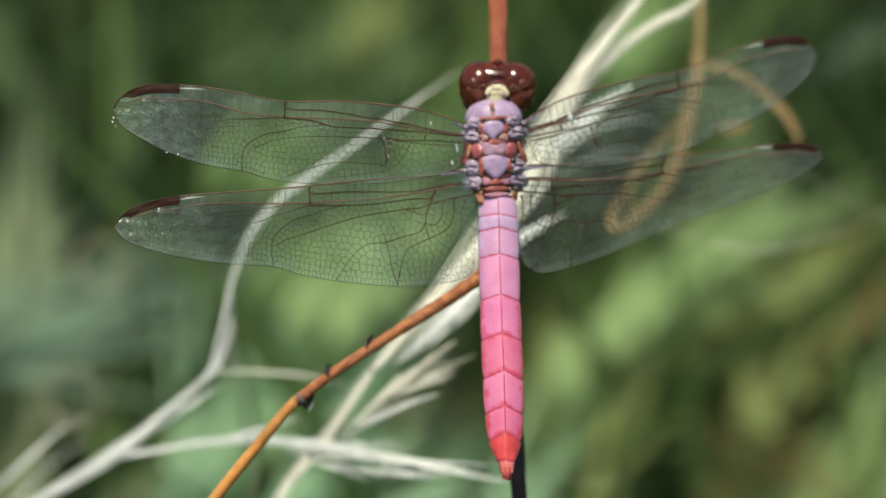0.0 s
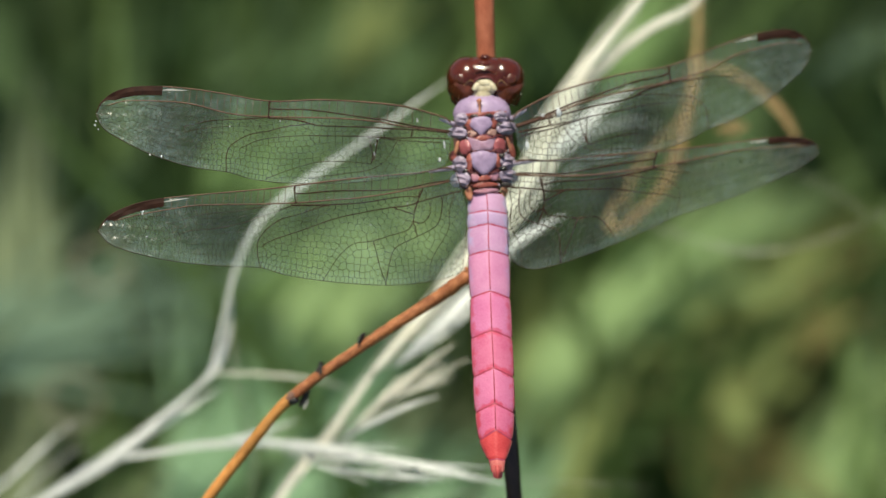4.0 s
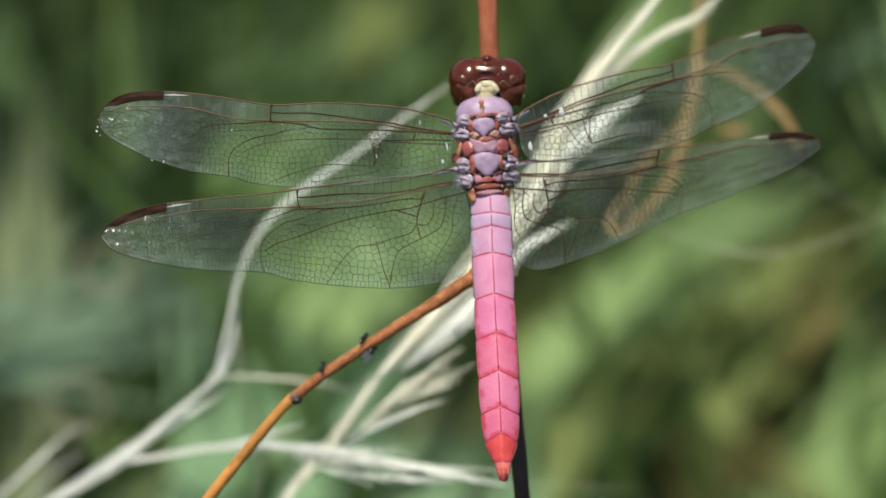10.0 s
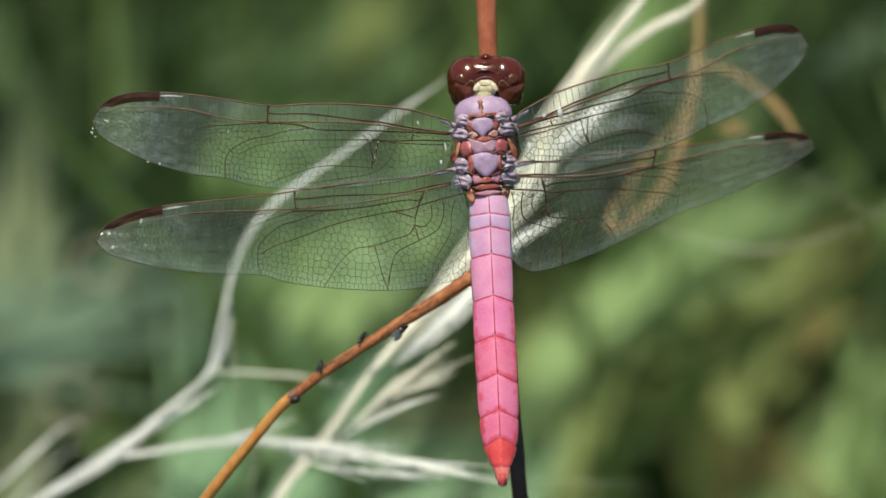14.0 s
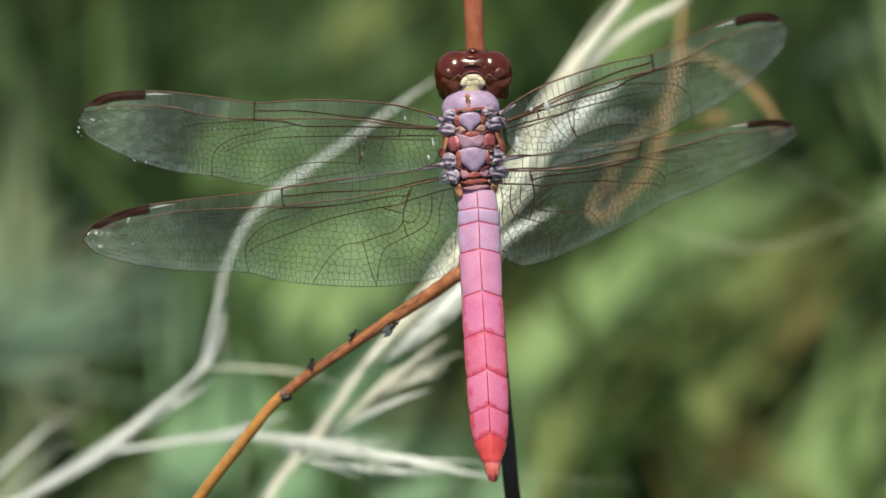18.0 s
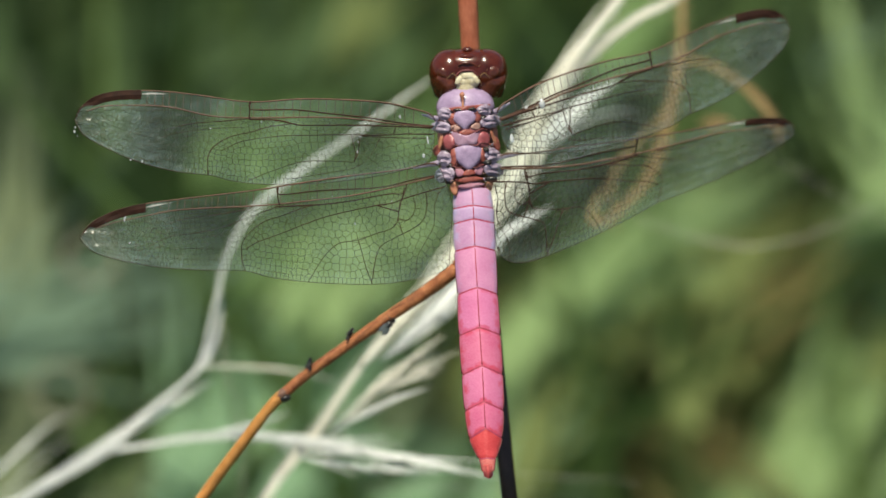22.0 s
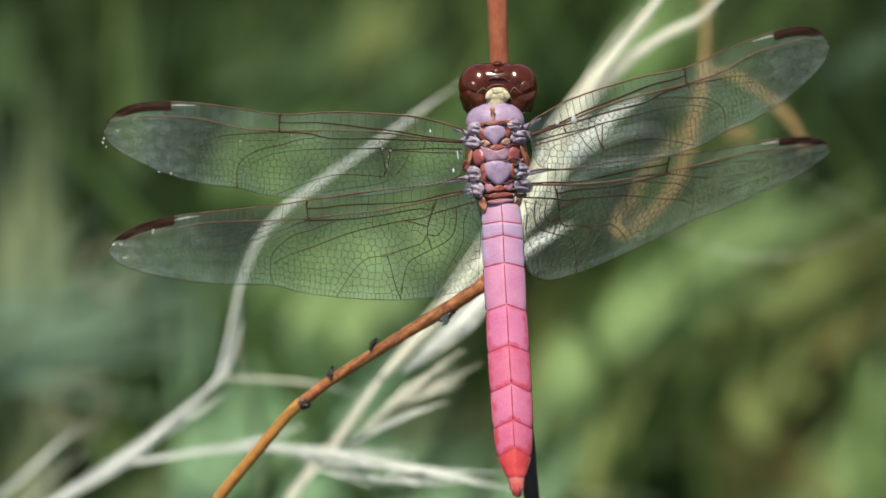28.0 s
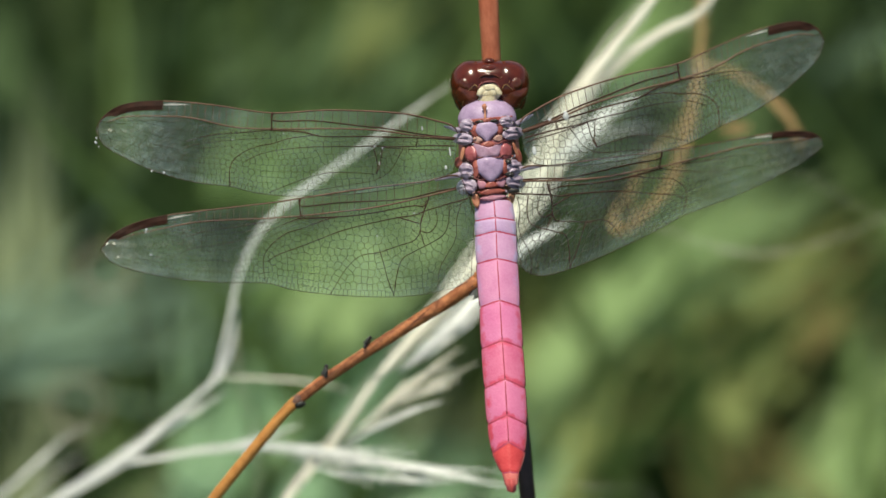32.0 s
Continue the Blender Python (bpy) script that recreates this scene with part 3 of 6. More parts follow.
RIGHT_FORE = wing("forewing", (8.7039, 15.8791, 2), (0.831, 0.2276, -0.373), (0.1617, -0.9394, -0), 0.0, FORE_LE, FORE_TE, FORE_VEINS, (35.0, 40.6, 42.8, 1.05), BODY, 3,
     "clear forewing held lower, with dark veins and a brown tip mark", ((6.1, 0.9, 0.6, 1.1), (3.9, 0.9, 0.3), (1.2, 4.2, 0.4, 1.4)), (-0.003154, -0.002443, 0), -0.1, thread=0.041)
RIGHT_HIND = wing("hindwing", (8.9459, 10.1752, 2), (0.8831, 0.228, -0.373), (-0.1064, -0.9977, -0), 0.0, HIND_LE, RIGHT_HIND_TE, HIND_VEINS, (34.8, 40.6, 42.4, 1.0), BODY, 4,
     "clear broad hindwing held lower, with dark veins and a brown tip mark", ((3.4, 3.0, 0.18),), (-0.000709, 0.005178, 0), -0.25, thread=0.041)

# ---- dragonfly: head ----
HEAD = part("head", Geo().blob((5.24, 20.9, -2.6), (4.7, 2.45, 2.6), 0, 44, 24, 0.02, 0.92), EYE, BODY, "dark maroon head with large glossy eyes")
for sx in (-1, 1):
    c = np.array((5.3, 20.54, -2.3)) + np.array((sx * 2.1, 0, 0))
    part("eye", Geo().blob(c, (2.62, 2.72, 2.38), -20 * sx, 36, 22, 0.04, 0.95), EYE, HEAD, "glossy dark maroon compound eye")
    part("eye_lower", Geo().blob(c + np.array((sx * 0.35, -1.0, 0.0)), (2.1, 2.45, 2.22), -12 * sx, 30, 20, 0.12), EYE_LOW, HEAD, "mottled reddish rear of the eye")
    part("eye_spot", Geo().blob(c + np.array((sx * 0.7, -0.15, 1.75)), (1.0, 0.95, 0.62), 0, 18, 10, 0.1), EYE_LOW, HEAD, "rounded reddish bulge of the eye")
    part("eye_lobe", Geo().blob(c + np.array((sx * 1.5, -1.75, -0.4)), (0.8, 1.5, 1.2), -4 * sx, 18, 12, 0.1), EYE_LOW, HEAD, "reddish brown cheek behind the eye")
    for pts, r in (([(-0.5, -1.9, 1.8), (-0.75, -1.0, 2.15), (-0.3, -0.35, 2.4), (0.3, -0.75, 2.3), (1.2, -1.75, 1.55)], 0.075),
                   ([(-1.0, 0.35, 2.3), (-0.45, 0.75, 2.2), (0.2, 0.4, 2.3), (0.1, -0.2, 2.4)], 0.06),
                   ([(1.5, 0.6, 1.5), (2.05, -0.2, 1.05), (2.1, -1.2, 0.8), (1.75, -2.2, 0.9)], 0.09),
                   ([(0.6, -1.3, 2.0), (1.1, -2.0, 1.6), (1.3, -2.8, 1.1)], 0.06)):
        part("eye_rim", Geo().tube([c + (sx * x, y, z) for x, y, z in pts], [r * 0.3, r * 0.75, r * 0.3], 6, 6, 0.6), GOLD, HEAD, "thin gold seam")
part("vertex", Geo().blob((5.22, 23.07, -1.4), (0.62, 0.42, 0.6), 0, 18, 10, 0.05), EYE, HEAD, "glossy knob between the eyes")
part("brow", Geo().blob((5.15, 22.15, -0.7), (0.95, 0.5, 0.6), 0, 18, 10, 0.15), EYE, HEAD, "glossy ridge between the eyes")
part("brow_rim", Geo().tube([(3.92, 20.96, -0.1), (4.33, 21.29, 0), (5.14, 21.42, 0.1), (5.95, 21.29, 0), (6.36, 20.96, -0.1)], [0.12, 0.2, 0.12], 8, 6, 0.3), EYE_LOW, HEAD, "reddish brown rim")
FACE = part("occiput", Geo().blob((5.15, 19.51, -0.75), (1.5, 1.15, 0.9), 0, 26, 14, 0.12, 0.75), CREAM, HEAD, "cream and gold plate behind the eyes")
for px, py, rx, ry, turn in (((4.12, 19.33, 0.05), 0, 0.34, 0.55, -25), ((6.22, 19.4, 0.05), 0, 0.34, 0.55, 25), ((5.14, 19.87, 0), 0, 0.75, 0.4, 0)):
    part("occiput_lobe", Geo().blob(px, (rx, ry, 0.2), turn, 14, 8, 0.3, 0.7), CREAM, FACE)
part("occiput_notch", Geo().tube([(3.85, 19.74, 0), (4.12, 20.27, 0.1), (4.93, 20.54, 0.2), (5.81, 20.48, 0.1), (6.49, 19.81, 0)], [0.1, 0.13, 0.1], 6), MAROON, HEAD)
part("neck", Geo().tube([(5.02, 19.07, -1.4), (4.88, 18.38, -1.2), (4.82, 17.58, -1.6)], [1.5, 1.3, 1.6], 16), CREAM, HEAD, "pale neck")

# ---- dragonfly: thorax ----
THORAX = part("thorax", Geo().blob((4.98, 12.48, -3.2), (3.6, 6.0, 4.25), 2, 40, 28, 0.1, 0.8), ROSE_DARK, BODY, "rose thorax under lilac and rose plates")

def plate(outline, high, lump=0.0, low=0.0, bulge=1.0):
    """A low domed plate of the back, inside a closed outline, lying on the curve of the thorax."""
    q = np.array(outline, float)[:, :2]
    n = len(q)
    ring = spline([*q, q[0], q[1], q[2]], 5)[5:5 + 5 * n]
    mid = ring.mean(axis=0)
    ring = mid + (ring - mid) * 1.16
    g = Geo()
    levels = ((1.0, -0.9), (1.0, -0.15), (0.97, 0.3), (0.88, 0.66), (0.7, 0.9), (0.4, 0.99), (0.05, 1.0))
    for f, h in levels:
        for x, y in mid + (ring - mid) * f:
            z = 1.12 + low - 0.13 * bulge * (x - 4.65) ** 2 + high * h
            z += lump * noise.noise(Vector((x * 1.3, y * 1.3, 3.1))) * min(1, max(0, h + 0.1)) + 0.3 * lump * noise.noise(Vector((x * 3.4, y * 3.4, 1.7)))
            g.v.append(np.array((x, y, z)))
    m = len(ring)
    for k in range(len(levels) - 1):
        for j in range(m):
            a, b = k * m + j, k * m + (j + 1) % m
            g.f.append((a, b, b + m, a + m))
    g.f.append(tuple((len(levels) - 1) * m + j for j in range(m)))
    return g


def oval(c, rx, ry, turn=0.0, n=8):
    t, w = radians(turn), [2 * math.pi * k / n for k in range(n)]
    return [(c[0] + rx * math.cos(a) * math.cos(t) - ry * math.sin(a) * math.sin(t), c[1] + rx * math.cos(a) * math.sin(t) + ry * math.sin(a) * math.cos(t)) for a in w]


part("pronotum", Geo().blob((4.88, 16.15, -1.35), (3.5, 2.62, 2.35), 1, 40, 22, 0.03), LILAC, THORAX, "smooth lilac collar")
OUTLINES = [
    ("pronotum_edge", [(2.02, 15.71, 1), (3.24, 16.05, 1), (4.79, 16.18, 1), (6.34, 16.32, 1), (7.55, 16.38, 1), (7.15, 15.98, 1), (4.99, 15.71, 1), (3.1, 15.51, 1)], 0.42, 0.1, 0.0, RUST),
    ("scutum", [(3.91, 15.44, 1), (4.79, 15.57, 1), (5.66, 15.51, 1), (6, 14.7, 1), (5.26, 13.96, 1), (4.85, 13.42, 1), (4.31, 13.89, 1), (3.57, 14.63, 1)], 0.32, 0.1, 0.25, LILAC),
    ("scutum_side", oval((3.24, 14.7, 1), 0.5, 0.7, 20), 0.3, 0.2, 0.1, RUST), ("scutum_side", oval((6.47, 14.97, 1), 0.5, 0.7, -20), 0.3, 0.2, 0.1, RUST),
    ("scutellum", [(3.17, 13.82, 1), (3.64, 13.96, 1), (4.18, 13.55, 1), (3.64, 13.21, 1), (3.17, 13.35, 1)], 0.2, 0.1, 0.12, FLESH), ("scutellum", [(6.61, 14.02, 1), (6.14, 14.16, 1), (5.53, 13.69, 1), (6.07, 13.42, 1), (6.54, 13.55, 1)], 0.2, 0.1, 0.12, FLESH),
    ("mid_ridge", [(4.11, 12.94, 1), (4.92, 13.42, 1), (5.73, 13.01, 1), (4.92, 12.74, 1)], 0.3, 0.1, 0.3, RUST),
    ("mid_plate", [(3.37, 13.01, 1), (4.18, 12.88, 1), (4.92, 12.68, 1), (5.66, 12.88, 1), (6.4, 13.15, 1), (6, 11.8, 1), (4.92, 11.6, 1), (3.91, 11.66, 1)], 0.3, 0.15, 0.3, LILAC_PINK),
    ("side_plate", oval((2.83, 12, 1), 0.68, 0.92, 8), 0.55, 0.15, 0.1, ROSE_RED), ("side_plate", oval((7.01, 12.2, 1), 0.7, 0.95, -6), 0.55, 0.15, 0.1, ROSE_RED),
    ("side_fleck", oval((1.82, 12, 1), 0.22, 0.85, -12), 0.35, 0.1, 0.3, AMBER), ("side_fleck", oval((8.16, 12.47, 1), 0.2, 0.85, 20), 0.35, 0.1, 0.4, AMBER), ("side_fleck", oval((8.56, 11.66, 1), 0.35, 0.8, 14), 0.35, 0.2, 0.3, RUST),
    ("side_fleck", oval((1.35, 10.99, 1), 0.4, 0.6, -10), 0.35, 0.2, 0.2, RUST),
    ("hind_scutum", [(3.71, 10.99, 1), (4.31, 11.33, 1), (5.12, 11.39, 1), (6, 11.33, 1), (6.54, 10.99, 1), (6.47, 10.05, 1), (5.87, 9.24, 1), (5.19, 8.76, 1), (4.52, 9.17, 1), (3.84, 9.91, 1)], 0.38, 0.12, 0.3, LILAC),
    ("hind_side", oval((3.37, 10.18, 1), 0.36, 1.0, 0), 0.3, 0.2, 0.2, RUST), ("hind_side", oval((6.94, 10.38, 1), 0.36, 0.95, 0), 0.3, 0.2, 0.2, RUST),
    ("wing_joint", oval((2.36, 15.37, 1), 0.75, 0.68, 20), 0.42, 0.45, 0.25, SLATE), ("wing_joint", oval((7.08, 15.78, 1), 0.8, 0.66, -20), 0.42, 0.45, 0.25, SLATE),
    ("wing_joint", oval((1.89, 13.75, 1), 1.1, 0.62, -8), 0.42, 0.45, 0.5, SLATE), ("wing_joint", oval((7.89, 14.36, 1), 1.15, 0.66, 12), 0.42, 0.45, 0.5, SLATE),
    ("wing_joint", oval((2.22, 9.98, 1), 0.78, 0.85, 25), 0.42, 0.45, 0.35, SLATE), ("wing_joint", oval((8.02, 10.32, 1), 0.85, 0.78, -25), 0.42, 0.45, 0.4, SLATE),
    ("wing_joint", oval((2.29, 8.09, 1), 1.1, 0.85, 10), 0.42, 0.45, 0.15, SLATE), ("wing_joint", oval((8.16, 8.56, 1), 1.05, 0.78, -10), 0.42, 0.45, 0.35, SLATE),
    ("rear_plate", [(3.64, 8.7, 1), (4.31, 8.63, 1), (4.65, 8.09, 1), (3.84, 7.82, 1)], 0.28, 0.1, 0.15, ROSE), ("rear_plate", [(6.88, 8.9, 1), (6.2, 8.83, 1), (5.8, 8.29, 1), (6.61, 8.02, 1)], 0.28, 0.1, 0.15, ROSE),
    ("rear_ridge", [(4.45, 8.02, 1), (5.19, 8.63, 1), (6, 8.16, 1), (5.19, 7.89, 1)], 0.3, 0.1, 0.2, RUST),
    ("waist", [(3.91, 7.28, 1), (4.58, 7.69, 1), (5.33, 7.82, 1), (6.07, 7.75, 1), (6.81, 7.48, 1), (6.14, 7.21, 1), (5.33, 7.15, 1), (4.52, 7.01, 1)], 0.4, 0.1, -0.1, RUST),
    ("waist", [(3.98, 6.61, 1), (4.65, 6.94, 1), (5.39, 7.08, 1), (6.2, 7.08, 1), (6.88, 6.81, 1), (6.2, 6.54, 1), (5.39, 6.4, 1), (4.58, 6.4, 1)], 0.4, 0.1, -0.3, ROSE),
    ("waist_side", oval((3.3, 6.47, 1), 0.4, 0.85, 12), 0.4, 0.2, -0.5, AMBER), ("waist_side", oval((7.62, 6.74, 1), 0.36, 0.85, -12), 0.4, 0.2, -0.5, AMBER),
]
for nm, line, high, lump, low, mat in OUTLINES:
    if nm == "wing_joint":
        high, lump = 0.26, 0.5
    ob = part(nm, plate(line, high, lump, low), mat, THORAX)
    if nm == "wing_joint":
        q = np.array(line)
        mid, half = q.mean(axis=0), (q.max(axis=0) - q.min(axis=0)) / 2
        rng = random.Random(int(mid[0] * 31 + mid[1] * 57))
        for k, (skin, dy) in enumerate(((SLATE, 0.38), (SLATE, -0.42))):
            tilt = rng.uniform(-0.5, 0.5)
            pts = []
            for f in (-0.85, -0.3, 0.3, 0.85):
                x, y = mid[0] + f * half[0], mid[1] + (dy + tilt * f - 0.25 * f * f) * half[1]
                pts.append((x, y, 1.12 + low + high * (1.15 - 0.5 * f * f) - 0.13 * (x - 4.65) ** 2))
            part("joint_fold", Geo().tube(pts, [0.08, rng.uniform(0.18, 0.28), rng.uniform(0.16, 0.26), 0.06], 8, 4, 0.35), skin, ob)
part("keel", Geo().tube([(4.58, 17.87, 1.02), (4.51, 17.59, 1.25), (4.58, 16.91, 1.3), (4.58, 16.03, 1.35)], [0.1, 0.34, 0.13, 0.16], 8), AMBER, THORAX, "orange-pink ridge")
# black blobs between the wing joints: the shade of the pits put in as colour
for c, rx, ry, z in (((3.03, 14.36, 1), 0.5, 0.28, 0.95), ((6.94, 14.77, 1), 0.5, 0.28, 0.95), ((4.18, 15.78, 1), 0.8, 0.2, 1.35), ((5.53, 15.84, 1), 0.6, 0.2, 1.35), ((3.03, 9.1, 1), 0.55, 0.3, 0.95), ((7.35, 9.44, 1), 0.55, 0.3, 0.95), ((2.83, 7.21, 1), 0.8, 0.3, 0.6), ((7.82, 7.48, 1), 0.7, 0.3, 0.6), ((7.28, 10.99, 1), 0.4, 0.3, 0.95)):
    part("pit_shade", Geo().blob((c[0], c[1], z), (rx, ry, 0.2), 0, 12, 8, 0.5), BLACK, THORAX)
# little pale ribs on the wing joints
for c, a, ln in (((1.89, 15.44, 1), 40, 0.9), ((1.48, 13.82, 1), -5, 1.2), ((2.16, 13.55, 1), 20, 0.7), ((7.35, 15.91, 1), -40, 0.9), ((8.23, 14.36, 1), 8, 1.2), ((7.55, 14.16, 1), -20, 0.7), ((1.82, 10.18, 1), 60, 0.9), ((8.36, 10.45, 1), -60, 0.9), ((1.89, 8.16, 1), 10, 1.1), ((8.5, 8.63, 1), -10, 1.1)):
    d = np.array((math.cos(radians(a)), math.sin(radians(a)), 0)) * ln * 0.5
    m = np.array((c[0], c[1], 1.62 - 0.13 * (c[0] - 4.65) ** 2))
    part("joint_rib", Geo().tube([m - d - (0, 0, 0.15), m, m + d - (0, 0, 0.2)], [0.06, 0.12, 0.06], 6, 4, 0.3), PALE_RIB, THORAX, "bluish white rib")
for sx in (-1, 1):
    for y, z in ((15.41, 1.25), (13.18, 1.4), (11.56, 1.45), (8.92, 1.35)):
        c = np.array((4.93, y, z))
        part("crease", Geo().tube([c + (sx * 0.25, 0.05, 0.05), c + (sx * 1.1, -0.1, 0), c + (sx * 1.9, 0.25, -0.35), c + (sx * 2.7, 0.1, -0.9)], [0.05, 0.09, 0.11, 0.08], 6), MAROON, THORAX)
# folds and grains of the hinge skin between the plates
for k in range(64):
    rng = random.Random(500 + k)
    sx, y = (-1, 1)[k % 2], 7.2 + 8.6 * rng.random()
    x = 4.85 + 0.06 * (15 - y) + sx * rng.uniform(1.5, 3.3)
    z = 1.34 - 0.13 * (x - 4.65) ** 2 + rng.uniform(-0.05, 0.25)
    a, ln = rng.uniform(-40, 40) + 90 * (k % 3 == 0), rng.uniform(0.25, 0.7)
    d = np.array((math.cos(radians(a)), math.sin(radians(a)), 0)) * ln * 0.5
    q = np.array((x, y, z))
    part("hinge_fold", Geo().tube([q - d - (0, 0, 0.12), q + (0, 0, 0.03), q + d - (0, 0, 0.12)], [0.04, rng.uniform(0.06, 0.13), 0.04], 6, 3, 0.3), (PALE_RIB, SLATE, RUST, MAROON, FLESH, SLATE, BLACK)[k % 7], THORAX)
for p0, p1 in (((1.48, 14.77, 0.9), (-0.27, 15.26, 2.1)), ((1.48, 9.51, 0.9), (-1.48, 8.86, 2.6)), ((8.36, 15.45, 0.8), (10.24, 16.5, 1.4)), ((8.63, 10.05, 0.8), (11.76, 10.47, 0.2))):
    mid = (np.array(p0) + np.array(p1)) / 2 + np.array((0, 0, 0.1))
    part("wing_root", Geo().tube([p0, mid, p1], [0.34, 0.22, 0.12], 8), SLATE, THORAX, "bluish grey wing root")
for sx in (-1, 1):
    for y0, y1 in ((8, 12), (13.5, 14.5), (10.5, 7)):
        part("leg", Geo().tube([(5.0 + sx * 1.8, y0, -5.5), (5.2 + sx * 2.6, (y0 + y1) / 2, -8.0), (5.0 + sx * 1.15, y1, -8.6)], [0.3, 0.2, 0.14], 6), BLACK, BODY, "thin dark leg gripping the stem")

# ---- dragonfly: abdomen ----
AB_Y = [6.61, 4.1, 2.08, -1.27, -5.27, -9.91, -14.51, -17.78, -20.07, -22.47, -24.61, -25.9, -27.51]
AB_X = [5.46, 5.62, 5.68, 5.76, 5.94, 6.12, 6.36, 6.48, 6.57, 6.66, 6.75, 6.84, 6.89]
AB_Z = [-0.8, 0.1, 0.6, 1.6, 2.9, 4.4, 5.7, 6.6, 7.2, 8.0, 8.9, 9.6, 10.2]
AB_W = [2.2, 2.46, 2.52, 2.46, 2.38, 2.46, 2.42, 2.36, 2.2, 1.86, 1.25, 0.82, 0.62]
AB_H = [1.7, 1.75, 1.75, 1.75, 1.7, 1.7, 1.65, 1.6, 1.5, 1.3, 0.95, 0.66, 0.45]


def abdomen_at(y, phi, swell, chev):
    """A point on the abdomen's skin: y along it, phi round it; chev draws the sides back."""
    ys, g = AB_Y[::-1], lambda a: float(np.interp(y, AB_Y[::-1], a[::-1]))
    c, s = math.cos(phi), math.sin(phi)
    roof = s * (1 - 0.22 * abs(c)) if s > 0 else s * 0.8
    return np.array((g(AB_X) + g(AB_W) * swell * c, y - chev * abs(c) ** 1.15, g(AB_Z) + g(AB_H) * swell * roof))


core = Geo()
RINGS = np.linspace(AB_Y[0], AB_Y[-1], 60)
for y in RINGS:
    for j in range(28):
        core.v.append(abdomen_at(y, 2 * math.pi * j / 28, 0.86, 0))
for i in range(59):
    for j in range(28):
        a, b = i * 28 + j, i * 28 + (j + 1) % 28
        core.f.append((a, a + 28, b + 28, b))
ABDOMEN = part("abdomen", core, JOINT, BODY, "long pink abdomen in ten rings, lilac in front and red at the tip")
CUTS = [6.47, 4.31, 2.69, -0.54, -5.47, -10.17, -14.65, -18.83, -21.95, -25.32, -26.94]
CHEV = [0.1, 0.35, 0.55, 0.6, 0.8, 0.95, 1.1, 1.1, 1.2, 0.15, 0]
for k in range(1, 10):
    g = Geo()
    for dy in (-0.3, 0.0, 0.3):
        for j in range(36):
            g.v.append(abdomen_at(CUTS[k] + dy, 2 * math.pi * j / 36, 0.984 if dy == 0 else 0.93, CHEV[k]))
    for i in range(2):
        for j in range(36):
            p, q = i * 36 + j, i * 36 + (j + 1) % 36
            g.f.append((p, q, q + 36, p + 36))
    part("joint", g, JOINT, ABDOMEN)
for k in range(10):
    g, n, gap = Geo(), 11, 0.07
    y0, y1 = CUTS[k] - gap * (k > 0), CUTS[k + 1] + gap
    for i in range(n + 1):
        t = i / n
        edge = min(t, 1 - t) * n
        swell = 0.968 if edge == 0 else 0.994 if edge < 1.5 else 1.0 + 0.012 * math.sin(math.pi * t)
        tt = t if 0 < i < n else (0.004 if i == 0 else 0.996)
        for j in range(36):
            q = abdomen_at(y0 + (y1 - y0) * tt, 2 * math.pi * j / 36, swell, CHEV[k] + (CHEV[k + 1] - CHEV[k]) * tt)
            q[2] += 0.05 * noise.noise(Vector((q[0] * 0.9, q[1] * 0.9, k)))
            g.v.append(q)
            g.uv.append((j / 36, t))
    for i in range(n):
        for j in range(36):
            a, b = i * 36 + j, i * 36 + (j + 1) % 36
            g.f.append((a, a + 36, b + 36, b))
    seg = part("segment", g, PINKS[k], ABDOMEN)
    if k < 8:
        ridge = [abdomen_at(y0 + (y1 - y0) * t, math.pi / 2, 1.012, 0) + np.array((0, 0, 0.03)) for t in np.linspace(0.03, 0.97, 8)]
        part("ridge", Geo().tube(ridge, [0.05, 0.075, 0.06], 6, smooth=False), JOINT, seg, "thin crimson back ridge")
    if k > 2:
        for phi in (0.1, math.pi - 0.1):
            seam = [abdomen_at(y0 + (y1 - y0) * t, phi, 1.0, CHEV[k] + (CHEV[k + 1] - CHEV[k]) * t) for t in np.linspace(0.02, 0.98, 8)]
            part("side_seam", Geo().tube(seam, [0.06, 0.1, 0.08], 6, smooth=False), MAROON, seg, "dark crimson side seam")
for sx in (-1, 1):
    part("tail_lobe", Geo().tube([(6.82, -26.16, 11.3), (6.88, -26.8, 11.6), (6.88, -27.59, 11.5)], [0.35, 0.3, 0.16], 8).tube([np.array((6.83, -26.05, 11)) + (sx * 0.3, 0, 0), np.array((6.89, -27.61, 11.3)) + (sx * 0.22, 0, 0)], [0.3, 0.12], 8, smooth=False) if sx > 0
         else Geo().tube([np.array((6.83, -26.05, 11)) + (sx * 0.3, 0, 0), np.array((6.89, -27.48, 11.3)) + (sx * 0.25, 0, 0)], [0.3, 0.12], 8, smooth=False), PINKS[9], ABDOMEN, "reddish tail tip")

# ---- the perch: reddish stem and its side twig ----
PERCH = thing("plant_stem", (8.5, -255, -195), "reddish brown woody stem with a bent orange side twig", "plant stem")
part("main_stem", Geo().tube([(4.95, 38.43, -5), (5.3, 30.25, -5.5), (5.55, 23.48, -7), (5.81, 12.53, -9), (7, -2.7, -9.5)], [1.25, 1.2, 1.15, 1.1, 1.0], 14, 8, 0.07), STEM_RED, PERCH, "smooth red-brown stem")
part("lower_stem", Geo().tube([(7, -2.56, -9.5), (8.24, -17.93, -9), (9.18, -29.62, -8), (10.64, -45.03, -16), (13, -110, -50), (12, -260, -170), (8.5, -342, -243)], [1.0, 0.98, 0.98, 1.0, 1.1, 1.3, 1.5], 14, 8, 0.07), BARK_DARK, PERCH, "dark brown lower stem")
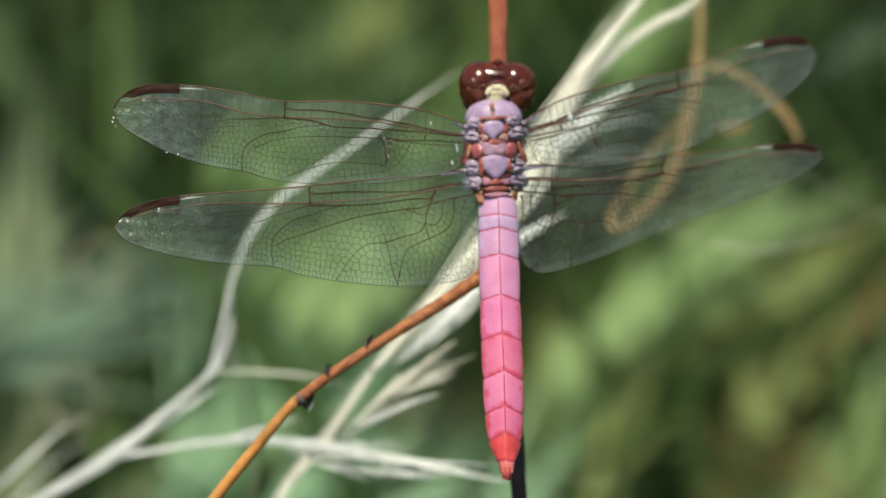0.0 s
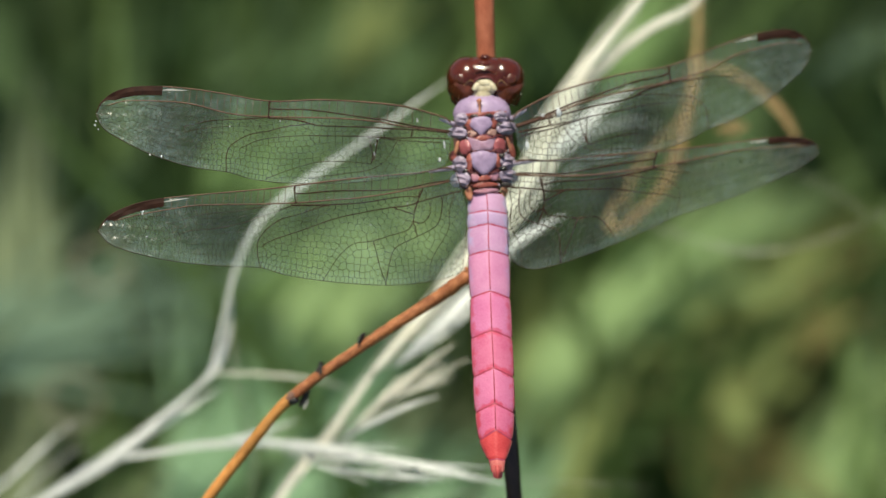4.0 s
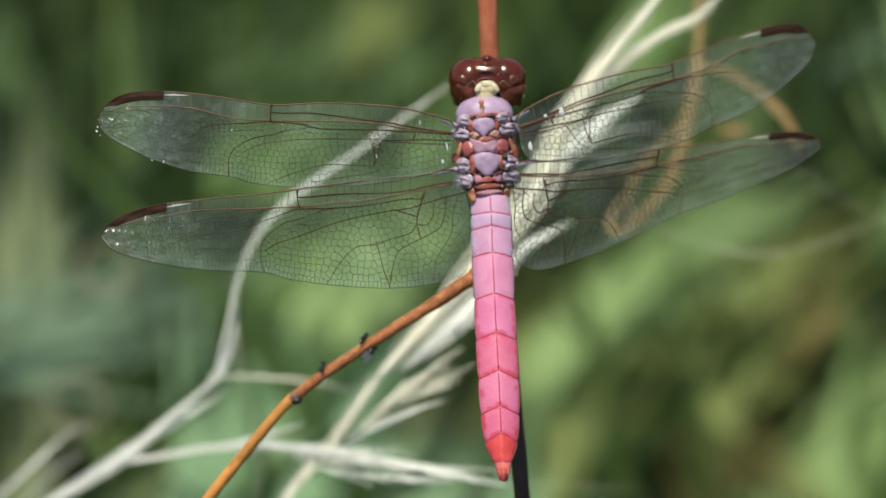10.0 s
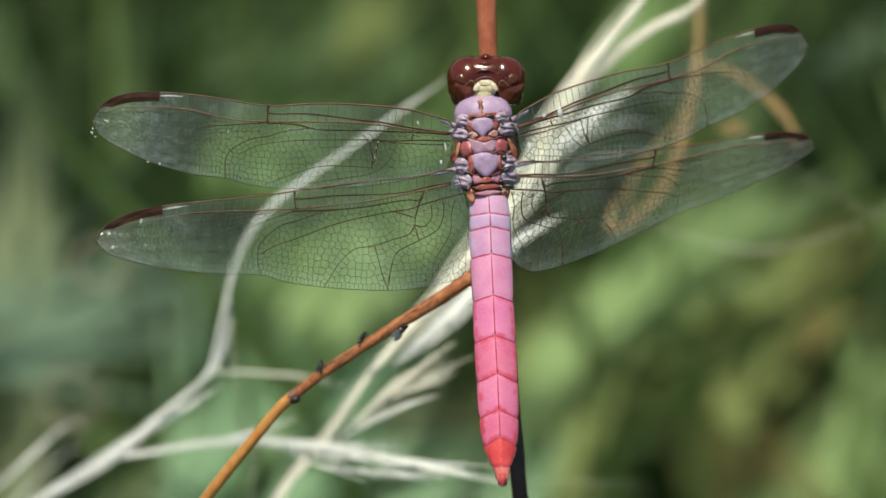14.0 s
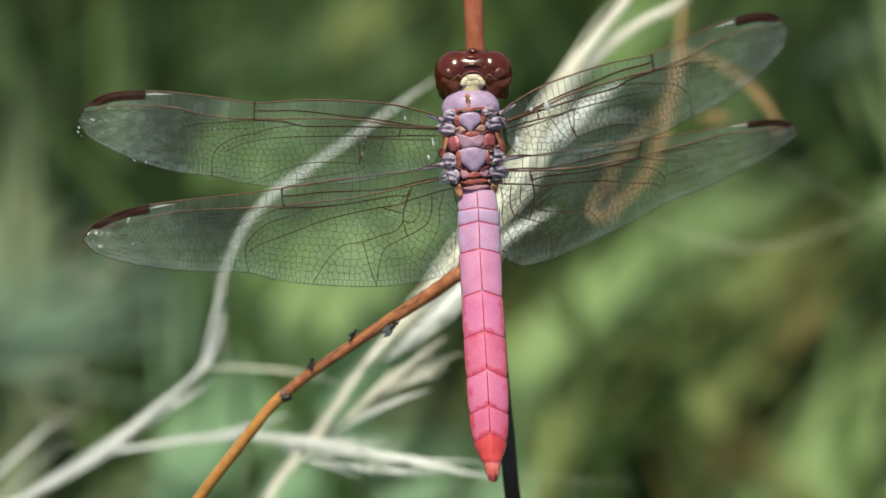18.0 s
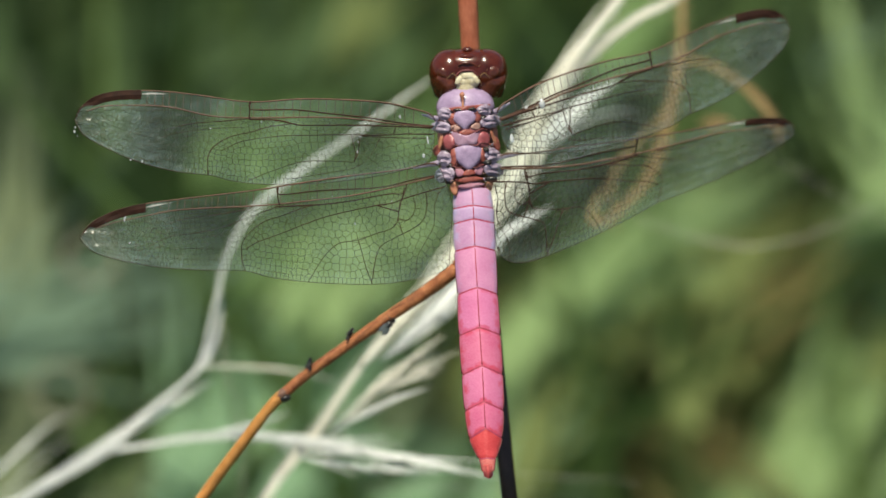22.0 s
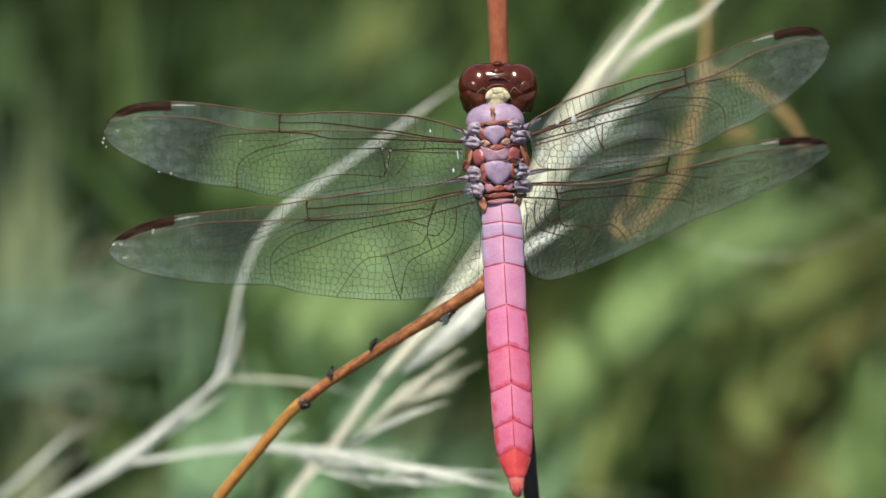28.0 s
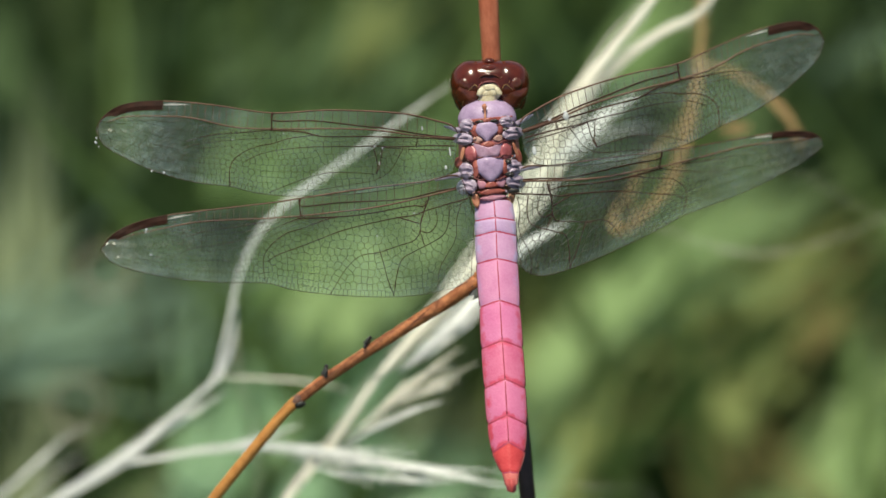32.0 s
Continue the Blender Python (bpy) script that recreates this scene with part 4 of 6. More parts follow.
TWIG_ROOT = (3.37, -3.44, 1)
TWIG_LINE = [(7.19, -1.45, -8.5), (3.69, -3.22, -4.5), (-0.27, -5.89, -5), (-5.77, -9.33, -5.8), (-11.29, -12.87, -6.8), (-15.44, -15.65, -7.5), (-18.43, -18.02, -8)]
TWIG = part("side_twig", Geo().tube(TWIG_LINE, [0.9, 0.88, 0.82, 0.72, 0.66, 0.66, 0.68], 12, 8, 0.12), BARK, PERCH, "rough red-brown twig", TWIG_ROOT)
part("lower_twig", Geo().tube([(-18.29, -17.88, -8), (-19.96, -19.41, -8.2), (-23.12, -23.19, -9), (-26.3, -27.06, -10), (-29.5, -31.1, -11), (-34.72, -37.89, -15), (-42.62, -48.82, -30), (-60, -120, -95), (-75, -320, -275)], [0.72, 0.66, 0.68, 0.7, 0.66, 0.7, 0.8, 0.9, 1.0], 12, 8, 0.06), BARK_PALE, TWIG, "smooth orange twig end")
part("node", Geo().blob((-18.36, -17.88, -7.9), (0.85, 0.68, 0.78), 40, 16, 10, 0.2), NODE, TWIG)
part("bud_scar", Geo().blob((-17.99, -18.41, -7.5), (0.7, 0.45, 0.5), 20, 12, 8, 0.4), BLACK, TWIG, "dark bud scar")
part("twig_stub", Geo().tube([(3.49, -3.35, -4.2), (3.35, -2.73, -3.9), (3.28, -2.25, -3.8)], [0.5, 0.32, 0.2], 8, 4, 0.3), BARK, TWIG)
for k in range(26):
    rng = random.Random(k)
    c = spline(TWIG_LINE, 20)[rng.randrange(25, 118)] + np.array((rng.uniform(-0.5, 0.5), rng.uniform(-0.5, 0.5), 0.6))
    part("bark_fleck", Geo().blob(c, (0.16, 0.07, 0.07), 35 + rng.uniform(-20, 20), 8, 5, 0.4), BARK_PALE if k % 3 else BARK, TWIG)


# ---- small black flies on the twig ----
def fly(label, spread, size, reach, film):
    """A tiny fly 2 mm long, head towards +x, feet at z = 0."""
    ob = new("fly")
    tagged(ob, label, "fly", "flies on the twig")
    HOME[ob.name] = np.zeros(3)
    before = set(bpy.data.meshes)
    part("fly_body", Geo().blob((0.1, 0, 0.55), (0.6, 0.42, 0.44), 0, 12, 8, 0.15).blob((-0.75, 0, 0.45), (0.8, 0.34, 0.32), 0, 12, 8, 0.1), BLACK, ob)
    part("fly_head", Geo().blob((0.85, 0, 0.5), (0.3, 0.38, 0.32), 0, 12, 8), BLACK, ob)
    for s in (-1, 1):
        a = math.radians(spread) * s
        tip = np.array((-reach * math.cos(a) + 0.1, reach * math.sin(a), 0.85))
        part("fly_wing", Geo().blade([(0.1, 0.12 * s, 0.75), (np.array((0.1, 0.12 * s, 0.75)) + tip) / 2 + np.array((0, 0.1 * s, 0.06)), tip], 0.95, 5, 0.1), film, ob, "smoky clear wing")
        for x, dx in ((0.35, 0.35), (0.05, 0.0), (-0.2, -0.4)):
            part("fly_leg", Geo().tube([(x, 0.2 * s, 0.4), (x + dx * 0.6, 0.62 * s, 0.5), (x + dx, 0.75 * s, 0.0)], [0.05, 0.035], 5, 3), BLACK, ob)
    for me in set(bpy.data.meshes) - before:
        me.transform(Matrix.Scale(size, 4))
    for o in ob.children:
        o.location *= size
    return ob


FLIES = [fly("tiny black fly sitting on the twig", 24, 0.74, 0.85, DARK_WING), fly("tiny black fly sitting upright on the twig", 18, 0.74, 1.2, DARK_WING), fly("tiny black fly with grey wings crawling under the twig", 18, 0.95, 1.8, GREY_WING)]
# ---- bleached grasses behind the insect ----
def straw(name, origin, label, strands, group="bleached grasses", fat=1.0, ribs=17):
    """A dry grass: each strand (part name, points, radii, material, flatness) a part of its own."""
    ob = thing(name, origin, label, "grass", group)
    for nm, pts, radii, mat, flat in strands:
        g = Geo().tube(pts, [r * fat * 0.46 for r in radii], 10, 7, 0.2, flat)
        rng = random.Random(len(pts) * 7 + len(nm))
        line = spline(pts, 5)
        n = len(line)
        wide = np.interp(np.linspace(0, 1, n), np.linspace(0, 1, len(radii)), radii) * fat * 1.06
        side = np.gradient(line, axis=0)
        side = np.stack([-side[:, 1], side[:, 0], np.zeros(n)], 1)
        side /= np.linalg.norm(side, axis=1)[:, None] + 1e-9
        for k in range(ribs):
            o, dz, ph = (k - 8) / 7.6, rng.uniform(-0.2, 0.6), rng.uniform(0, 6)
            rate = rng.uniform(0.15, 0.5)
            sway = np.array([o + 0.22 * math.sin(ph + rate * i) for i in range(n)])
            rib = line + side * (wide * sway)[:, None]
            rib[:, 2] += wide * flat * dz
            first, last = rng.randrange(0, max(1, n // 3)), n - rng.randrange(0, max(1, n // 3))
            g.tube(list(rib[first:last]), [0.02 * float(wide.mean()), 0.1 * float(wide.mean()) * rng.uniform(0.6, 1.3), 0.02 * float(wide.mean())], 5, smooth=False)
        part(nm, g, mat, ob)
    return ob


def spikelets(parent, line, count, length, seed, mat, spread=18, rad=0.2):
    """Loose seed husks along a line, each leaning off it."""
    rng = random.Random(seed)
    c = spline(line, 12)
    for k in range(count):
        i = int((k + rng.random()) / count * (len(c) - 2))
        d = c[i + 1] - c[i]
        a = math.atan2(d[1], d[0]) + radians(rng.uniform(-spread, spread))
        q = c[i] + np.array((rng.uniform(-0.5, 0.5), rng.uniform(-0.5, 0.5), rng.uniform(-1.5, 1.5)))
        e = np.array((math.cos(a), math.sin(a), rng.uniform(-0.3, 0.3))) * length * rng.uniform(0.6, 1.2)
        part("husk", Geo().tube([q, q + e * 0.35, q + e * 0.7, q + e], [0.05, rad, rad * 0.7, 0.03], 6, 3, 0.1, 0.6), mat, parent)


ARCH = straw("dry_grass_stalk", (-150, -180, -150), "bleached dry grass stalk arching over, forked low down", [
    ("culm", [(1.74, 25.18, -63.2), (-1.11, 23.13, -63.2), (-3.87, 21.23, -63.2), (-11.33, 15.81, -61.8), (-17.62, 11.41, -61.8), (-22.9, 7.45, -60.3), (-26.66, 3.37, -60.3), (-29.33, -2.27, -60.3), (-30.97, -9.33, -60.3), (-32.78, -16.39, -60.3)], [0.07, 0.14, 0.22, 0.36, 0.44, 0.5, 0.54, 0.54, 0.52, 0.5], STRAW_WHITE, 0.6),
    ("sheath", [(-29.9, -6.22, -61.8), (-30.37, -10.94, -61.8), (-31.63, -14.87, -61.8), (-32.78, -16.86, -60.3), (-35.6, -19.52, -60.3)], [0.15, 0.4, 0.5, 0.5, 0.3], STRAW_WHITE, 0.6),
    ("stalk", [(-32.46, -15.92, -60.3), (-34.03, -18.11, -60.3), (-38.8, -22.07, -61), (-42.8, -25.49, -61.8), (-46.5, -28.25, -61.8), (-52.41, -31.97, -63.2), (-58.32, -35.67, -66.1), (-70.21, -43.8, -76.2), (-110, -130, -110), (-150, -300, -300)], [0.55, 0.65, 0.72, 0.8, 0.95, 0.9, 0.95, 1.0, 1.1, 1.2], STRAW_WHITE, 0.7),
    ("split_blade", [(-31.26, -18.55, -63.2), (-35.04, -20.92, -63.2), (-38.08, -22.9, -61.8), (-42.01, -25.89, -61.8)], [0.1, 0.3, 0.45, 0.3], STRAW_WHITE, 0.5),
    ("side_blade", [(-32.15, -16.7, -60.3), (-27.07, -16.84, -61.8), (-22.34, -17.15, -61.8), (-17.68, -17.92, -63.2), (-13.82, -19.15, -66.1)], [0.3, 0.3, 0.26, 0.2, 0.1], STRAW, 0.5),
    ("side_stalk", [(-46.26, -28.72, -61.8), (-41.07, -27.93, -61.8), (-35.72, -26.99, -61.8), (-30.21, -26.44, -61.8), (-24.37, -26.08, -55.9), (-17.04, -26.39, -47.2), (-10.88, -27.28, -44.4), (-3.31, -28.38, -42.9), (2.71, -29.59, -42.9), (8.36, -30.94, -42.9)], [0.8, 0.65, 0.6, 0.6, 0.7, 0.6, 0.4, 0.3, 0.22, 0.1], STRAW_WHITE, 0.6),
    ("trailing_hair", [(6.08, -32.07, -69), (11.75, -32.6, -71.9), (18.31, -33.13, -74.8), (24.95, -33.67, -77.7), (30.85, -34.54, -80.6)], [0.03, 0.06, 0.05, 0.03, 0.01], STRAW, 0.6),
    ("trailing_hair", [(-11.52, -34.15, -69), (-5.15, -34.69, -71.9), (5.35, -34.59, -74.8), (14.35, -35.3, -77.7), (19.36, -36.02, -80.6)], [0.02, 0.05, 0.04, 0.03, 0.01], STRAW, 0.6),
    ("side_stalk_split", [(-33.25, -26.89, -60.3), (-29.23, -25.71, -58.9), (-24.54, -24.46, -58.9), (-20.63, -23.13, -58.9)], [0.2, 0.45, 0.4, 0.1], STRAW_WHITE, 0.5),
    ("hair_blade", [(-30.39, -9.52, -69), (-30.07, -15.91, -69), (-29.27, -22.31, -69)], [0.05, 0.07, 0.03], STRAW, 0.7),
    ("hair_blade", [(-28.49, -20.85, -71.9), (-27.69, -28.9, -71.9), (-27.69, -36.94, -71.9)], [0.04, 0.06, 0.05], STRAW, 0.7),
], fat=0.84)
spikelets(ARCH, [(-23.52, -26.23, -54.5), (-16.98, -26.46, -45.8), (-9.34, -27.48, -42.9), (-1.8, -28.59, -41.5)], 30, 10.5, 3, STRAW_WHITE, 7, 0.11)
spikelets(ARCH, [(-22.67, -26.75, -53), (-16.98, -28.13, -45.8), (-10.84, -29.14, -42.9), (-4.82, -29.44, -42.9)], 16, 9.0, 4, STRAW_WHITE, 8, 0.1)
SHEAF = straw("dry_grass_sheaf", (-60, -180, -150), "thick cream-coloured dry grass sheaf leaning across, with frayed husks", [
    ("leaf_sheath", [(27.94, 36.71, -48.7), (24.88, 32.52, -48.7), (21.22, 28.17, -48.7), (17.4, 22.98, -48.7), (14.35, 17.25, -48.7), (12.06, 11.53, -48.7), (8.09, 5.42, -48.7), (2.9, -1.07, -48.7), (-2.44, -7.71, -48.7), (-6.41, -11.98, -48.7), (-10.23, -16.33, -48.7)], [0.85, 0.95, 0.95, 1.05, 1.35, 1.55, 1.5, 1.6, 1.4, 1.05, 0.7], STRAW, 0.5),
    ("outer_sheath", [(35.69, 36.07, -50.1), (32.24, 32.85, -50.1), (28.03, 30.71, -50.1), (23.43, 27.34, -50.1), (19.6, 23.82, -50.1), (16.6, 18.52, -51.6), (13.53, 11.6, -51.6)], [0.5, 0.55, 0.55, 0.6, 0.6, 0.7, 0.4], STRAW, 0.5),
    ("culm", [(-6.42, -11.84, -49), (-9.32, -15.2, -49), (-12.37, -19.48, -49), (-15.22, -23.63, -49.5), (-18.07, -27.18, -50), (-21.36, -31.31, -50), (-24.04, -35.14, -50), (-28.2, -40.98, -55), (-50, -140, -110), (-65, -310, -290)], [0.7, 0.62, 0.55, 0.5, 0.5, 0.52, 0.56, 0.7, 0.8, 0.9], STRAW, 0.7),
    ("white_blade", [(9.96, 2.36, -47.2), (5.59, -2.8, -44.4), (0.83, -8.21, -42.9), (-3.46, -12.27, -42.9), (-7.25, -15.41, -44.4)], [0.3, 0.9, 1.05, 0.7, 0.08], STRAW_WHITE, 0.4),
    ("white_blade", [(24.97, 22.29, -50.1), (20.23, 19.09, -47.2), (16.37, 15.62, -45.8), (13.34, 12.96, -45.8)], [0.12, 0.7, 0.95, 0.4], STRAW_WHITE, 0.4),
    ("white_blade", [(16.23, 5.23, -52), (13.06, 3.67, -49), (9.56, 1.59, -46), (7.28, -0.68, -46)], [0.06, 0.32, 0.5, 0.3], STRAW_WHITE, 0.4),
    ("curled_blade", [(13.32, 10.34, -50), (17.87, 15.24, -68), (23.21, 18.35, -82), (28.68, 19.59, -92), (33.04, 18.65, -98)], [0.1, 0.14, 0.16, 0.14, 0.05], STRAW_WHITE, 0.6),
    ("curled_blade", [(13.92, 9.31, -52), (19, 12.56, -72), (23.74, 14.36, -86), (28.01, 14.81, -95), (31.3, 12.74, -100)], [0.08, 0.1, 0.11, 0.09, 0.03], STRAW_WHITE, 0.6),
    ("frayed_blade", [(0.45, -14.18, -45.8), (-4.08, -15.79, -44.4), (-7.86, -18.66, -44.4), (-11.67, -22.29, -45.8), (-14.2, -24.35, -48.7)], [0.04, 0.2, 0.28, 0.3, 0.2], STRAW, 0.5),
    ("frayed_blade", [(-1.05, -19.05, -42.9), (-5.2, -20.4, -42.9), (-9.37, -22.44, -44.4), (-14.04, -24.96, -48.7)], [0.04, 0.22, 0.3, 0.2], STRAW_WHITE, 0.5),
    ("frayed_blade", [(1.22, -12.14, -48.7), (-2.59, -14.76, -47.2), (-6.01, -18.03, -47.2), (-10.23, -21.3, -48.7)], [0.04, 0.18, 0.24, 0.2], STRAW, 0.5),
], fat=1.22)
spikelets(SHEAF, [(-12.52, -23.2, -48.7), (-7.86, -19.57, -44.4), (-2.94, -17.09, -42.9)], 22, 7.0, 7, STRAW, 12, 0.1)
straw("dry_grass_wisp", (-100, -180, -200), "pale frayed dry grass wisp", [
    ("culm", [(-53.41, -24.36, -89.9), (-56.93, -26.2, -89.9), (-60.23, -29.2, -87), (-64.39, -33.03, -87), (-70.66, -38.43, -89.9), (-130, -140, -150), (-140, -300, -304)], [0.03, 0.1, 0.2, 0.26, 0.3, 1.0, 1.1], STRAW_WHITE, 0.6),
    ("culm", [(-55.22, -29.53, -108.8), (-60.45, -32.32, -108.8), (-64.8, -36.67, -108.8), (-68.29, -41.72, -108.8), (-110, -140, -160), (-120, -290, -318)], [0.02, 0.05, 0.1, 0.16, 0.9, 1.0], STRAW_WHITE, 0.6),
])
VINE = straw("tan_vine", (45, -190, -160), "tan dry vine stem curling into a loop", [
    ("vine", [(37.05, 41.06, -80.1), (36.72, 36.14, -80.1), (36.64, 31.23, -80.1), (36.14, 25.49, -80.1), (35.24, 20.16, -80.1), (33.71, 14.68, -80.4), (31.7, 9.53, -81), (28.46, 5.68, -81.8), (25.4, 3.22, -83), (23.96, 3.72, -83.8), (24.34, 6.04, -84.7), (26.23, 8.8, -85.9)],
     [0.85, 0.82, 0.8, 0.82, 0.8, 0.7, 0.6, 0.6, 0.62, 0.56, 0.4, 0.2], TAN, 0.8),
    ("vine_strand", [(35.62, 21.42, -80.7), (32.99, 17.77, -81.8), (30.19, 14.76, -83), (27.78, 11.66, -84.1), (26.61, 7.54, -85.3), (27.78, 1.75, -86.8)], [0.3, 0.4, 0.42, 0.4, 0.4, 0.2], TAN, 0.8),
    ("vine_branch", [(36.23, 26.96, -80.1), (40.62, 26.13, -79.8), (45.13, 23.42, -79.8), (48.82, 19.9, -79.8), (50.62, 16.63, -79.8), (50.81, 14.67, -80.1)], [0.68, 0.62, 0.6, 0.62, 0.64, 0.4], TAN, 0.8),
    ("vine_top", [(37.05, 40.9, -80.1), (46, 50, -92), (76, 62, -122), (125, -40, -180), (130, -250, -375)], [0.85, 0.8, 0.8, 0.9, 1.0], TAN, 0.8),
    ("bud", [(39.52, 17.61, -84.1), (41.83, 17.94, -84.1), (44.15, 18.27, -84.1)], [0.3, 1.1, 0.3], TAN, 0.8),
], "dry vines")
straw("pale_tendril", (130, -190, -200), "thin pale tendril drooping in an arc", [
    ("tendril", [(29.28, 4.74, -95), (36.05, 2.20, -95), (43.67, 0.25, -95), (47.90, 0.08, -95), (54.67, 1.35, -95), (61.87, 4.06, -95), (72.44, 9.39, -95), (120, -20, -190), (130, -190, -460)], [0.05, 0.11, 0.17, 0.16, 0.11, 0.07, 0.05, 0.1, 0.4], STRAW, 0.7),
    ("tendril", [(46.21, 15.15, -95), (52.13, 12.27, -95), (57.21, 9.39, -95), (63.13, 5.84, -95), (72.44, 0.93, -95), (118, -20, -180), (128, -190, -450)], [0.02, 0.04, 0.05, 0.04, 0.03, 0.1, 0.3], STRAW, 0.7),
], "dry vines", ribs=0)
for cx, cy, cz, r, tilt in ((-67.4, -26.4, -190, 2.8, 0.3), (-62.2, -2.2, -190, 2.5, -0.2)):
    c = np.array((cx, cy, cz))
    ring = [c + r * 1.75 * np.array((math.cos(a), math.sin(a), tilt * math.sin(a + 1))) for a in np.linspace(0.4, 6.4, 14)]
    tail = [ring[-1] + np.array((2, -22, -20)), np.array((ring[-1][0] + 6, -130, -330)), np.array((ring[-1][0] + 10, -230, -403))]
    ob = thing("coiled_tendril", c, "greyish tan dry tendril coiled in a ring", "tendril", "dry vines")
    part("coil", Geo().tube(ring, [0.3, 0.4, 0.3], 8, 4, 0.1), GREY_DRY, ob)
    part("foot", Geo().tube([ring[-1], *tail], [0.5, 0.2, 0.25, 0.5], 8, 6), DRY, ob)

